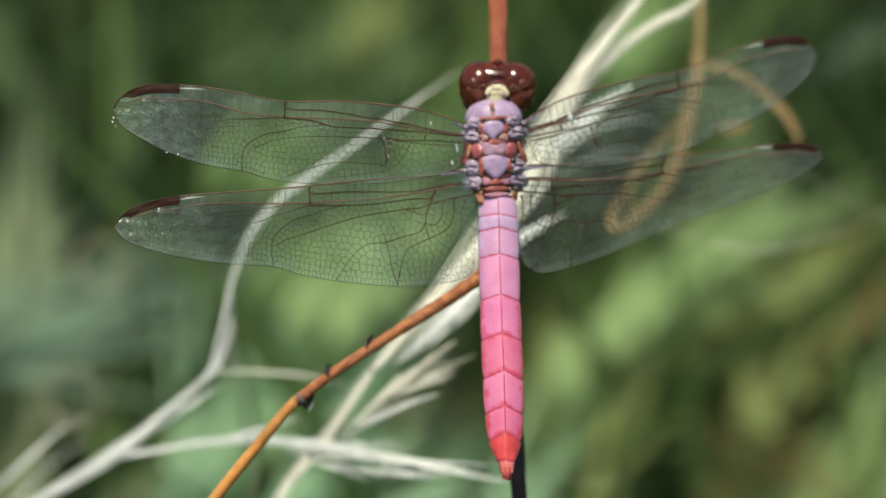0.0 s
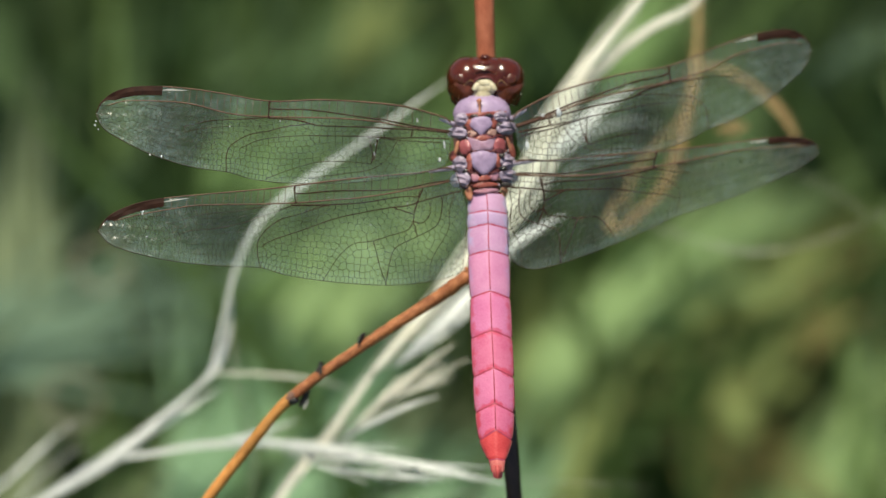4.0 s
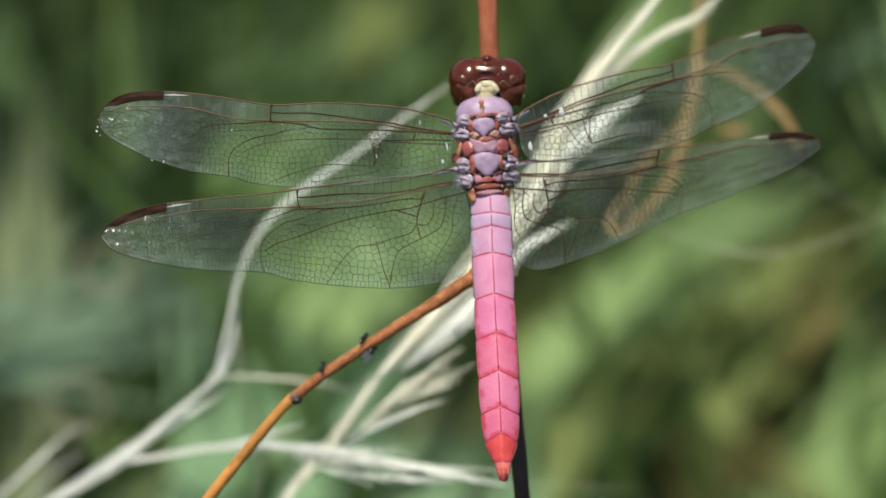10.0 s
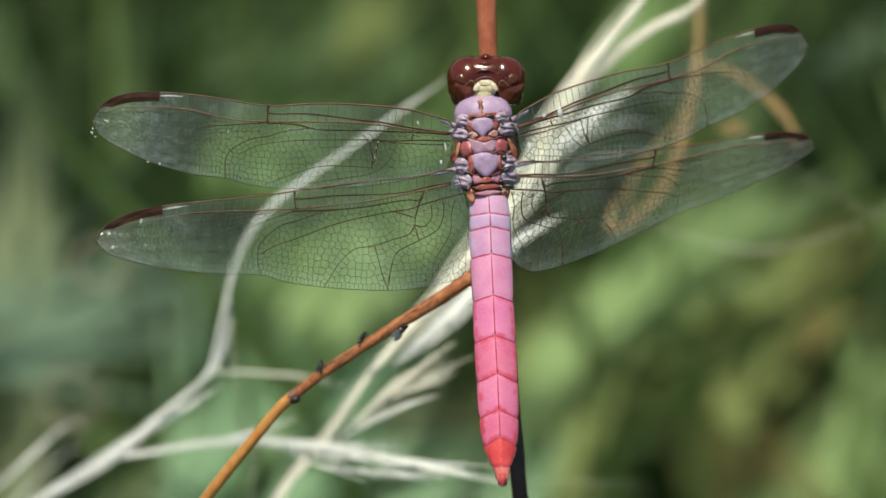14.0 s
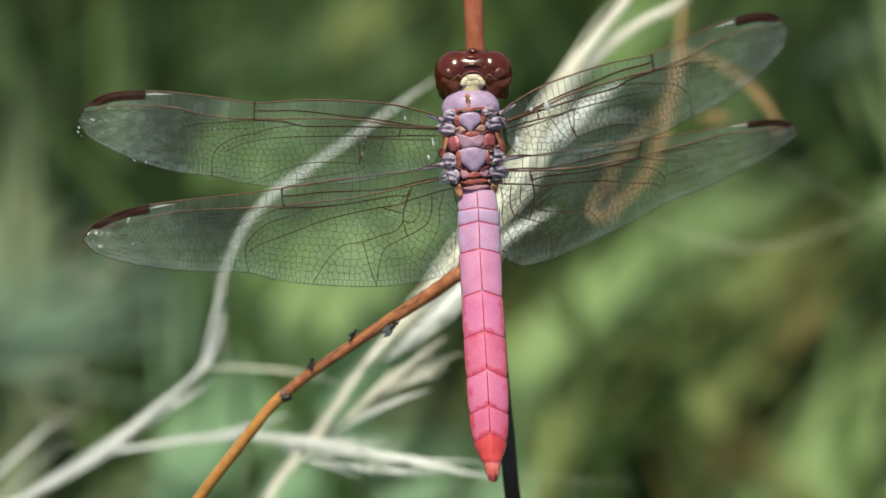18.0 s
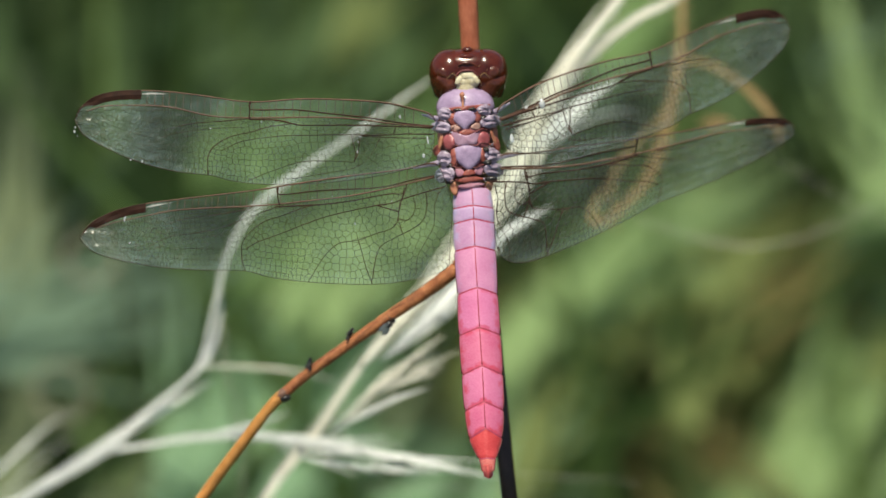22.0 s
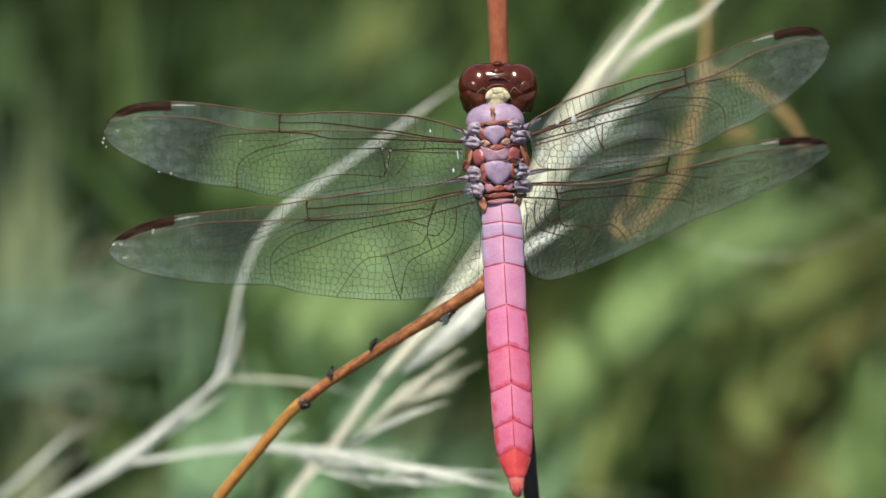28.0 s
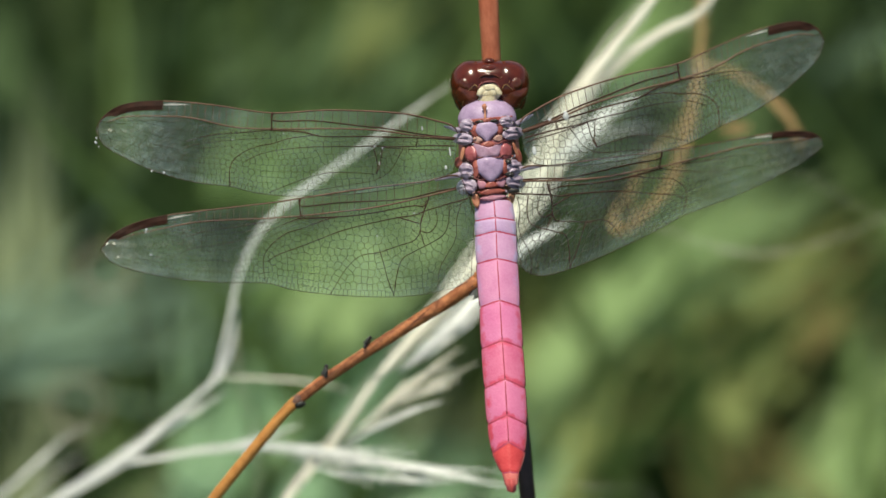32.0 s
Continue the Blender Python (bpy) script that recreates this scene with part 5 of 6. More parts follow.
# ---- broad blurred leaves of the meadow behind ----
# the darkest tufts fill shaded gaps; their shade is in the leaf colour
LEAVES = [
    ((-100.9, -21.9, -390), (-100.9, -4.0, -390), (-101.6, 12.5, -390), (-99.6, 34.5, -390), 7.6, LEAF_GREY, 0),
    ((-115.1, 38.6, -447), (-112.9, 47.4, -447), (-110.7, 56.3, -447), (-109.2, 69.6, -447), 5.5, LEAF_MID, 0),
    ((-90.2, 5.9, -429), (-91.6, 26.2, -429), (-96.0, 47.8, -429), (-98.1, 75.3, -429), 8.0, LEAF_SHADE, 0),
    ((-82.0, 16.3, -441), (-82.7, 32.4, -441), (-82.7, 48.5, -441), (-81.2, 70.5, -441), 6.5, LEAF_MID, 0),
    ((-90.9, 16.6, -423), (-76.6, 13.8, -423), (-62.2, 13.8, -423), (-45.0, 15.2, -423), 8.0, LEAF_SHADE, 0),
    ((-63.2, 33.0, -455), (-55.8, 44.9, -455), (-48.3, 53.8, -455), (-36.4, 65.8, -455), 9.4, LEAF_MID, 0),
    ((-70.3, 45.7, -417), (-64.6, 55.7, -417), (-60.4, 62.8, -417), (-54.7, 74.2, -417), 6.3, LEAF_SHADE, 0),
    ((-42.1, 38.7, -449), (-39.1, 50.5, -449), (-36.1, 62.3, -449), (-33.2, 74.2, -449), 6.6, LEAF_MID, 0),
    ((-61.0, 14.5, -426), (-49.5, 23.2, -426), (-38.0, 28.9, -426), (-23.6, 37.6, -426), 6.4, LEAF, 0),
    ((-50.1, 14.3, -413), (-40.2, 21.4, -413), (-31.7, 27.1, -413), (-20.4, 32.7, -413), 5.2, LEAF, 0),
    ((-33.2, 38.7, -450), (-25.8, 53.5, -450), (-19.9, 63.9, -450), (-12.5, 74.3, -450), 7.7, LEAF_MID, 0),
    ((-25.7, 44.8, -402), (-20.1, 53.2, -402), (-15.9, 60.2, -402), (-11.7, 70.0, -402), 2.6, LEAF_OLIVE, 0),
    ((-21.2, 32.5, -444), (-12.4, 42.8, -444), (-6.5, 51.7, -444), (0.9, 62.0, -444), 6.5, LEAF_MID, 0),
    ((21.0, 37.6, -426), (23.9, 50.5, -426), (25.3, 60.6, -426), (26.8, 75.0, -426), 6.9, LEAF_SHADE, 0),
    ((-18.4, -13.6, -388), (-10.1, -1.2, -388), (-3.3, 7.0, -388), (4.9, 18.0, -388), 6.6, PALE, 0),
    ((-27.5, -21.4, -375), (-19.4, -6.6, -375), (-11.3, 2.8, -375), (-1.9, 15.0, -375), 9.0, PALE, 0),
    ((-35.9, -21.6, -382), (-26.4, -8.0, -382), (-18.2, 0.1, -382), (-7.3, 9.7, -382), 7.1, PALE, 0),
    ((-49.7, -17.2, -429), (-38.1, -1.3, -429), (-29.5, 8.8, -429), (-17.9, 20.4, -429), 10.7, LEAF, 0),
    ((-11.9, 15.8, -416), (-6.3, 24.3, -416), (-2.0, 34.3, -416), (2.3, 45.6, -416), 6.3, LEAF, 0),
    ((-102.4, -24.2, -300), (-83.0, -18.1, -300), (-64.8, -13.2, -300), (-41.8, -7.2, -300), 4.9, LEAF_TEAL, 0),
    ((-107.0, -15.1, -330), (-89.2, -12.5, -330), (-74.0, -10.0, -330), (-57.5, -4.9, -330), 3.3, LEAF_TEAL, 0),
    ((-77.2, -45.7, -422), (-73.6, -35.7, -422), (-72.2, -25.6, -422), (-70.0, -17.0, -422), 4.5, LEAF_SHADE, 0),
    ((-108.4, -72.7, -404), (-102.8, -54.5, -404), (-98.6, -39.1, -404), (-94.4, -23.7, -404), 7.8, LEAF_GREY, 0),
    ((-86.7, -71.9, -411), (-80.4, -57.8, -411), (-76.9, -45.1, -411), (-73.3, -33.8, -411), 6.3, LEAF, 0),
    ((-69.0, -69.7, -418), (-64.7, -54.0, -418), (-61.9, -42.6, -418), (-57.6, -28.4, -418), 6.3, LEAF, 0),
    ((-55.2, -69.5, -385), (-49.7, -46.3, -385), (-45.6, -27.2, -385), (-37.4, -10.8, -385), 10.1, PALE_COOL, 0),
    ((-40.8, -69.7, -372), (-32.8, -48.2, -372), (-24.7, -29.4, -372), (-15.3, -13.3, -372), 10.9, PALE_COOL, 0),
    ((-30.4, -51.4, -379), (-23.6, -40.5, -379), (-19.5, -32.4, -379), (-12.7, -21.6, -379), 9.0, PALE_COOL, 0),
    ((-55.3, -71.0, -386), (-36.1, -60.1, -386), (-19.7, -55.9, -386), (-0.5, -51.8, -386), 7.6, PALE_COOL, 0),
    ((9.6, -65.8, -330), (17.2, -56.9, -330), (23.6, -50.6, -330), (32.4, -44.2, -330), 4.2, PALE_COOL, 0),
    ((-59.6, -60.3, -340), (-53.9, -44.9, -340), (-49.4, -33.3, -340), (-43.6, -20.4, -340), 5.2, PALE_COOL, 0),
    ((-42.3, -65.8, -330), (-33.5, -53.1, -330), (-25.9, -43.0, -330), (-17.0, -31.6, -330), 5.6, PALE_COOL, 0),
    ((-19.4, -69.9, -374), (-5.9, -59.1, -374), (2.2, -53.7, -374), (15.6, -48.3, -374), 6.0, PALE_COOL, 0),
    ((-87.0, -69.6, -401), (-73.1, -61.2, -401), (-60.5, -57.0, -401), (-48.0, -55.7, -401), 5.7, LEAF_GREY, 0),
    ((-11.8, -53.3, -408), (-4.8, -39.3, -408), (0.8, -29.4, -408), (7.9, -16.7, -408), 6.8, LEAF_GREY, 0),
    ((14.6, -43.9, -390), (22.8, -27.4, -390), (29.7, -16.4, -390), (39.3, -4.0, -390), 4.9, LEAF_OLIVE, 1),
    ((19.9, -35.2, -382), (36.2, -17.6, -382), (52.5, -5.3, -382), (77.0, 9.7, -382), 10.1, PALE, 1),
    ((26.9, -27.3, -389), (40.7, -13.6, -389), (51.6, -2.6, -389), (68.1, 8.4, -389), 9.2, PALE, 1),
    ((54.8, -6.6, -376), (68.3, 1.5, -376), (77.8, 6.9, -376), (89.9, 12.3, -376), 6.0, PALE, 1),
    ((39.6, 40.3, -423), (48.2, 51.8, -423), (54.6, 58.9, -423), (62.5, 71.9, -423), 8.0, LEAF, 0),
    ((87.5, 24.3, -415), (87.5, 35.6, -415), (86.8, 48.4, -415), (85.3, 74.0, -415), 6.8, LEAF_SHADE, 0),
    ((108.3, 15.9, -422), (107.6, 28.8, -422), (106.1, 44.6, -422), (104.0, 74.6, -422), 10.1, LEAF_SHADE, 0),
    ((98.4, 21.8, -429), (98.4, 33.4, -429), (97.0, 46.4, -429), (95.5, 75.3, -429), 8.0, LEAF_SHADE, 0),
    ((74.2, 16.3, -441), (75.7, 32.4, -441), (77.1, 47.1, -441), (78.6, 73.5, -441), 6.5, LEAF_MID, 0),
    ((89.1, 43.0, -358), (95.7, 46.3, -358), (102.3, 49.5, -358), (112.8, 52.8, -358), 0.7, LEAF_TEAL, 0),
    ((51.0, -27.7, -400), (58.0, -18.0, -400), (63.5, -9.6, -400), (70.5, 1.5, -400), 6.2, LEAF_OLIVE, 1),
    ((69.3, -16.3, -387), (77.5, -8.1, -387), (87.1, -1.2, -387), (98.1, 5.6, -387), 5.6, LEAF_OLIVE, 1),
    ((84.0, -24.4, -384), (90.9, -14.9, -384), (99.1, -8.0, -384), (111.3, 0.1, -384), 4.5, DRY, 1),
    ((55.2, -53.5, -431), (57.4, -41.9, -431), (58.1, -30.3, -431), (58.8, -17.2, -431), 6.4, LEAF_SHADE, 1),
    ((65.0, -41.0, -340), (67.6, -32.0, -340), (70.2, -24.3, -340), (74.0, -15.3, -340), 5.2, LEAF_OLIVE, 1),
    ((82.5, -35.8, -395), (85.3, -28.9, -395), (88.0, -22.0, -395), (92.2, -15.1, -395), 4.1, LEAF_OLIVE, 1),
    ((103.9, -43.4, -432), (107.5, -31.8, -432), (110.4, -21.6, -432), (116.9, -10.0, -432), 5.4, LEAF_SHADE, 1),
    ((90.3, -63.6, -379), (74.0, -50.0, -379), (56.4, -40.5, -379), (33.3, -29.7, -379), 2.2, DRY, 1),
    ((26.6, -48.8, -381), (33.4, -37.9, -381), (38.9, -29.8, -381), (47.0, -20.2, -381), 4.5, PALE, 1),
    ((27.4, -58.2, -330), (31.2, -46.8, -330), (33.7, -37.9, -330), (36.3, -26.5, -330), 5.6, LEAF_OLIVE, 1),
    ((28.9, -80.9, -445), (37.7, -67.6, -445), (45.1, -58.8, -445), (53.9, -48.5, -445), 10.4, LEAF_MID, 1),
    ((72.9, -70.6, -382), (86.5, -54.3, -382), (97.4, -43.4, -382), (113.8, -29.8, -382), 5.5, PALE, 1),
    ((96.8, -77.8, -459), (107.3, -65.8, -459), (116.3, -55.3, -459), (128.3, -43.3, -459), 6.1, LEAF_MID, 1),
    ((60.6, -67.8, -381), (66.0, -58.3, -381), (71.5, -51.5, -381), (76.9, -46.1, -381), 2.0, DRY, 1),
    ((100.3, -72.1, -383), (113.9, -57.1, -383), (124.8, -46.2, -383), (141.2, -32.6, -383), 8.1, PALE, 1),
    ((111.5, -40.8, -385), (116.9, -28.6, -385), (123.8, -16.3, -385), (133.3, -2.6, -385), 8.1, LEAF_OLIVE, 1),
    ((109.0, 2.8, -377), (118.4, 10.9, -377), (127.9, 17.7, -377), (141.4, 27.2, -377), 7.5, PALE, 1),
    ((88.1, -62.6, -384), (101.8, -47.6, -384), (115.4, -34.0, -384), (131.8, -20.3, -384), 7.6, PALE, 1),
    ((129.0, 1.5, -360), (125.7, 18.6, -360), (122.4, 38.5, -360), (119.7, 66.2, -360), 5.9, PALE, 2),
]
LEAF_WORDS = {PALE_COOL: "sunlit pale bluish", PALE: "sunlit pale green", LEAF: "soft green", LEAF_MID: "mid green", LEAF_TEAL: "bluish green", LEAF_OLIVE: "olive green", LEAF_SHADE: "shade-coloured dark green", DRY: "half-dry brownish", LEAF_GREY: "greyish green"}
SWAYING, BENDING = [], []
for k, (a, b, c, d, w, mat, sway) in enumerate(LEAVES):
    rng = random.Random(100 + k)
    a, b, c, d = (np.array(q) for q in (a, b, c, d))
    foot = a + np.array((-8, -50, -35))
    h = max(0, 420 + foot[1] * 0.819 + foot[2] * 0.574)
    low = foot + np.array((-6, -0.819 * h, -0.574 * h))
    ob = thing("grass_tuft", low, "tuft of %s grass leaves in the meadow" % LEAF_WORDS[mat], "grass", "meadow tufts")
    if sway:
        (SWAYING if sway == 1 else BENDING).append(ob)
    across = np.cross(d - a, (0, 0, 1.0))
    across /= np.linalg.norm(across)
    for i in range(14):
        o = across * rng.gauss(0, 0.3 * w) + np.array((0, 0, rng.uniform(-45, 45)))
        s = np.array((rng.gauss(0, 3), rng.gauss(0, 3), 0))
        part("leaf", Geo().blade([low + o * 0.2, foot + o * 0.6, a + o, b + o + s, c + o + s * 2, d + o * 1.6 + s * 3], w * rng.uniform(0.35, 0.65), 5, 0.2, stalk=0.34), mat, ob)

# ---- meadow and ground ----
def ground_sheet():
    me = bpy.data.meshes.new("ground")
    n, vs, fs = 40, [], []
    xs = [math.copysign(abs(s) ** 4 * 200 + abs(s) * 0.9, s) for s in np.linspace(-1, 1, n)]
    for y in xs:
        for x in xs:
            near = 1 / (1 + (x * x + y * y))
            vs.append((x, y + 0.5, 0.02 * near * noise.noise(Vector((x * 6, y * 6, 0)))))
    for i in range(n - 1):
        for j in range(n - 1):
            q = i * n + j
            fs.append((q, q + 1, q + n + 1, q + n))
    me.from_pydata(vs, [], fs)
    me.materials.append(SOIL)
    return tagged(new("ground", me), "dark mossy soil under the meadow grass", "ground", "", "structure")


ground_sheet()
INV = PLANE.inverted()
rng = random.Random(11)
sward = Geo()
made = 0
while made < 2600:
    x, y = rng.uniform(-0.55, 0.55), rng.uniform(-0.1, 1.3)
    h = rng.uniform(0.08, 0.34)
    lean = rng.uniform(0.02, 0.16)
    a = rng.uniform(0, 2 * math.pi)
    tip = Vector((x + lean * math.cos(a), y + lean * math.sin(a), h))
    q = INV @ tip
    if q.z > -0.17 or (INV @ Vector((x, y, h * 0.6))).z > -0.17:
        continue
    root, mid = Vector((x, y, -0.01)), Vector((x + 0.25 * lean * math.cos(a), y + 0.25 * lean * math.sin(a), h * 0.62))
    pts = [np.array(INV @ p) * 1000 for p in (root, mid, tip)]
    sward.blade(pts, rng.uniform(3, 9), 4, 0.25, (rng.uniform(-1, 1), rng.uniform(-0.4, 0.4), 1))
    made += 1
while made < 10600:
    d, a = 0.7 + abs(rng.gauss(0, 1.6)), rng.uniform(0, 2 * math.pi)
    x, y, h, lean = d * math.cos(a), 0.6 + d * math.sin(a), rng.uniform(0.06, 0.24), rng.uniform(0.02, 0.14)
    made += 1
    if y < 0.75 and abs(x) < 1.0:
        continue
    b = rng.uniform(0, 2 * math.pi)
    pts = [Vector((x, y, -0.01)), Vector((x + 0.25 * lean * math.cos(b), y + 0.25 * lean * math.sin(b), h * 0.62)), Vector((x + lean * math.cos(b), y + lean * math.sin(b), h))]
    sward.blade([np.array(INV @ p) * 1000 for p in pts], rng.uniform(6, 16), 3, 0.25, (rng.uniform(-1, 1), rng.uniform(-0.4, 0.4), 1))
ob = part("meadow_grass", sward, MEADOW, None, "dense green meadow grass out of focus", (0, -240, -380))
tagged(ob, "dense blurred green meadow grass", "grass", "", "stuff")


# ---- what moves: wings settle, the twig sways, one fly walks along it ----
def motions():
    fore_rows = [
        (0, -5.42, 0.06), (0.5, -5.87, -1.04), (1, -5.02, -0.13), (1.5, -5.25, -0.86), (2, -4.98, -0.05), (2.5, -5.36, -0.54), (3, -5.72, -0.6),
        (3.5, -5.45, -1.05), (5.5, -5.17, -0.23), (6, -6.43, -0.49), (6.5, -6.45, -0.61), (7, -5.64, -0.43), (7.5, -6.78, -0.88), (8, -6.59, -0.31),
        (8.5, -5.46, -0.14), (9, -6.21, -0.32), (9.5, -5.69, -0.19), (10, -6.15, -0.51), (10.5, -6.07, -0.39), (11, -6.24, -0.51), (11.5, -3.44, 0.43),
        (12, -2.99, -0.06), (12.5, -1.29, 0.23), (13, 0, 0), (13.5, -0.29, 0.15), (14, -2.23, -0.7), (14.5, -0.77, 0.09), (16.5, 1.43, -0.01),
        (17, 1.37, -0.36), (17.5, 1.4, -0.05), (18, 0.56, -0.06), (18.5, -0.94, -0.85), (19, 0.85, 0), (19.5, -1.39, -0.44), (20, 0.56, 0.11),
        (20.5, 0.24, -0.67), (21, -0.63, 0.17), (21.5, -3.31, -1.29), (22, -2.75, -0.15), (22.5, -2.83, -0.08), (23, -6.3, -1.77), (23.5, -4.02, 1.26),
        (24, -5.15, -0.99), (24.5, -7.67, -1.42), (25, -6.45, -0.27), (25.5, -8.86, -0.96), (27.5, -7.23, -0.62), (28, -6.44, -0.33), (28.5, -8.22, -0.3),
        (29, -6.77, -0.48), (29.5, -7.42, -0.9), (30, -5.9, -0.47), (30.5, -7.11, -0.52), (31, -7.61, -0.6), (31.5, -7.84, -0.38), (32, -7.68, -0.52),
    ]
    hind_rows = [
        (0, -5.26, -0.17), (0.5, -4.6, -0.9), (1, -4.56, -0.1), (1.5, -4.88, -0.57), (2, -5.77, -0.23), (2.5, -5.41, -0.73), (3, -6.1, -0.63),
        (3.5, -5.87, -1.01), (5.5, -5.61, -0.88), (6, -5.77, -1.09), (6.5, -6.32, -1.09), (7, -5.3, -0.99), (7.5, -5.52, -1.26), (8, -5.52, -1.14),
        (8.5, -4.67, -0.77), (9, -5.21, -0.74), (9.5, -4.89, -0.81), (10, -4.75, -0.45), (10.5, -3.71, -0.6), (11, -3.86, -0.73), (11.5, -2.6, -0.29),
        (12, -1.93, -0.39), (12.5, -1.21, -0.16), (13, 0, 0), (13.5, -0.47, 0.17), (14, -1.78, -0.62), (14.5, -0.91, 0.12), (16.5, -0.33, -0.08),
        (17, 0.39, -0.29), (17.5, 0.37, 0.22), (18, 0.56, 0.18), (18.5, -0.1, -0.51), (19, 0.86, 0.44), (19.5, 0.06, -0.23), (20, 0.01, 0.36),
        (20.5, 0.12, -0.26), (21, 0.65, 0.08), (21.5, -1.08, -1.34), (22, -0.91, -0.1), (22.5, -0.88, -0.06), (23, -3.66, -1.96), (23.5, -3.56, -2.19),
        (24, -2.17, -1.36), (24.5, -3.03, -1.97), (25, -2.15, -0.4), (25.5, -3.12, -1.11), (27.5, -3.49, -0.91), (28, -3.04, -0.43), (28.5, -3.44, -0.62),
        (29, -3.77, -0.36), (29.5, -3.57, -0.99), (30, -2.63, -0.55), (30.5, -3.2, -0.53), (31, -4.18, -0.53), (31.5, -3.13, -0.35), (32, -3.42, -0.33),
    ]
    perch_rows = [
        (0, 0.49, 0.16, -7.27, -2.25, 1.32, -1.29), (0.5, 0.3, 0.28, -6.64, -1.67, 1.09, -0.63), (1, 0.1, 0.48, -6.09, -1.86, 0.6, -0.78),
        (1.5, -0.2, 0.49, -5.8, -2.15, -0.04, -0.96), (2, 0.41, 0.15, -4.89, -1.73, 0.7, -1.22), (2.5, 0.45, 0.12, -3.81, -1.48, 0.77, -1.09),
        (3, 0.13, 0.29, -4.84, -1.66, 0.38, -0.91), (3.5, -0.47, 0.69, -4.39, -2.06, -0.3, -0.61), (5.5, -0.95, 0.97, -4.9, -1.32, -0.55, 0.51),
        (6, -1.53, 1.3, -5.34, -1.71, -1.08, 0.96), (6.5, -0.56, 0.74, -4.28, -0.72, 0.03, 0.88), (7, -0.88, 0.87, -4.38, -1.08, -0.4, 0.72),
        (7.5, -1.1, 1.05, -3.96, -1.27, -0.72, 0.84), (8, -1.8, 1.44, -6.03, -2.25, -1.51, 0.78), (8.5, -1.8, 1.36, -5.4, -2.17, -1.69, 0.53),
        (9, -2.29, 1.56, -5.94, -2.43, -1.99, 0.8), (9.5, -0.27, 0.58, -2.7, -1.05, -0.04, 0), (10, -0.83, 0.85, -3.67, -1.42, -0.65, 0.1),
        (10.5, -0.46, 0.78, -2.14, -1.5, -0.42, -0.24), (11, -0.83, 1.04, -2.67, -1.58, -0.7, 0.13), (11.5, -0.4, 0.55, -1.37, -1, -0.27, -0.05),
        (12, -0.45, 0.53, -1.28, -0.93, -0.25, 0.1), (12.5, -0.05, 0.12, -0.31, -0.28, 0.1, 0.11), (13, 0, -0, 0, 0, 0, -0),
        (13.5, 0.2, -0.12, 0.43, 0.1, 0.19, -0.18), (14, -0.32, 0.22, -0.3, -0.12, -0.31, 0.12), (14.5, -0.11, 0.08, 0.29, -0.24, -0.11, -0.11),
        (16.5, -0.54, 0.33, 0.29, 0.06, -0.48, 0.49), (17, -0.83, 0.41, 0.97, 0.16, -0.75, 0.89), (17.5, -0.43, 0.1, 1.16, 0.69, -0.25, 0.83),
        (18, -0.86, 0.34, 0.34, 0.31, -0.76, 0.99), (18.5, -1.3, 0.6, -0.12, -0, -1.17, 1.07), (19, -1.12, 0.57, 0.86, -0.49, -1.46, 0.31),
        (19.5, -0.98, 0.53, 0.44, -0.15, -1.11, 0.6), (20, -0.46, -0.02, 1.17, 0.21, -0.57, 0.03), (20.5, -0.6, 0.08, 1.82, 0.55, -0.53, 0.66),
        (21, -2.18, 1.01, -3.49, -1.11, -2.33, 0.77), (21.5, -2.53, 1.18, -4.17, -0.5, -2.22, 2.19), (22, -1.19, 0.45, -1.55, 0.22, -1.07, 1.1),
        (22.5, -1.44, 0.62, -2.3, -0.47, -1.47, 0.53), (23, -1.59, 0.69, -5.91, 0.81, -0.13, 3.06), (23.5, -2.25, 1.3, -6.39, -0.06, -1.05, 3.2),
        (24, -1.96, 0.95, -4.06, 0.16, -1.01, 2.33), (24.5, -1.32, 0.7, -2.2, 0.51, -0.29, 2.1), (25, -1.16, 0.86, -1.45, 0.03, -0.75, 1.54),
        (25.5, -0.96, 0.76, -0.71, -0.1, -0.36, 1.19), (27.5, 0.14, 0.04, 1.3, 0.77, 0.71, 0.67), (28, 0.06, 0.03, 1.69, 0.54, 0.52, 0.43),
        (28.5, 0.01, 0.06, 0.98, 0.44, 0.43, 0.36), (29, 0.17, -0.04, 1.46, 0.52, 0.57, 0.29), (29.5, -0.02, -0, 0.9, 0.84, 0.6, 0.82),
        (30, 0.05, 0.04, 1.2, 0.86, 0.47, 0.78), (30.5, -0.22, 0.08, 0.85, 0.62, 0.23, 0.67), (31, -0.67, 0.5, -0.74, 0.26, -0.03, 1.11),
        (31.5, -0.19, 0.14, 0.8, 0.45, 0.15, 0.45), (32, -0.31, 0.16, 0.8, 0.35, 0.11, 0.53),
    ]
    gust = [(0, 46), (3, 13), (6, -54), (9, -118), (11, 21), (13, 0), (17, -30), (19, -75), (21, -134), (22, -98), (23, -128), (24, -108), (25, -20), (28, 16), (30, -5), (32, -26)]
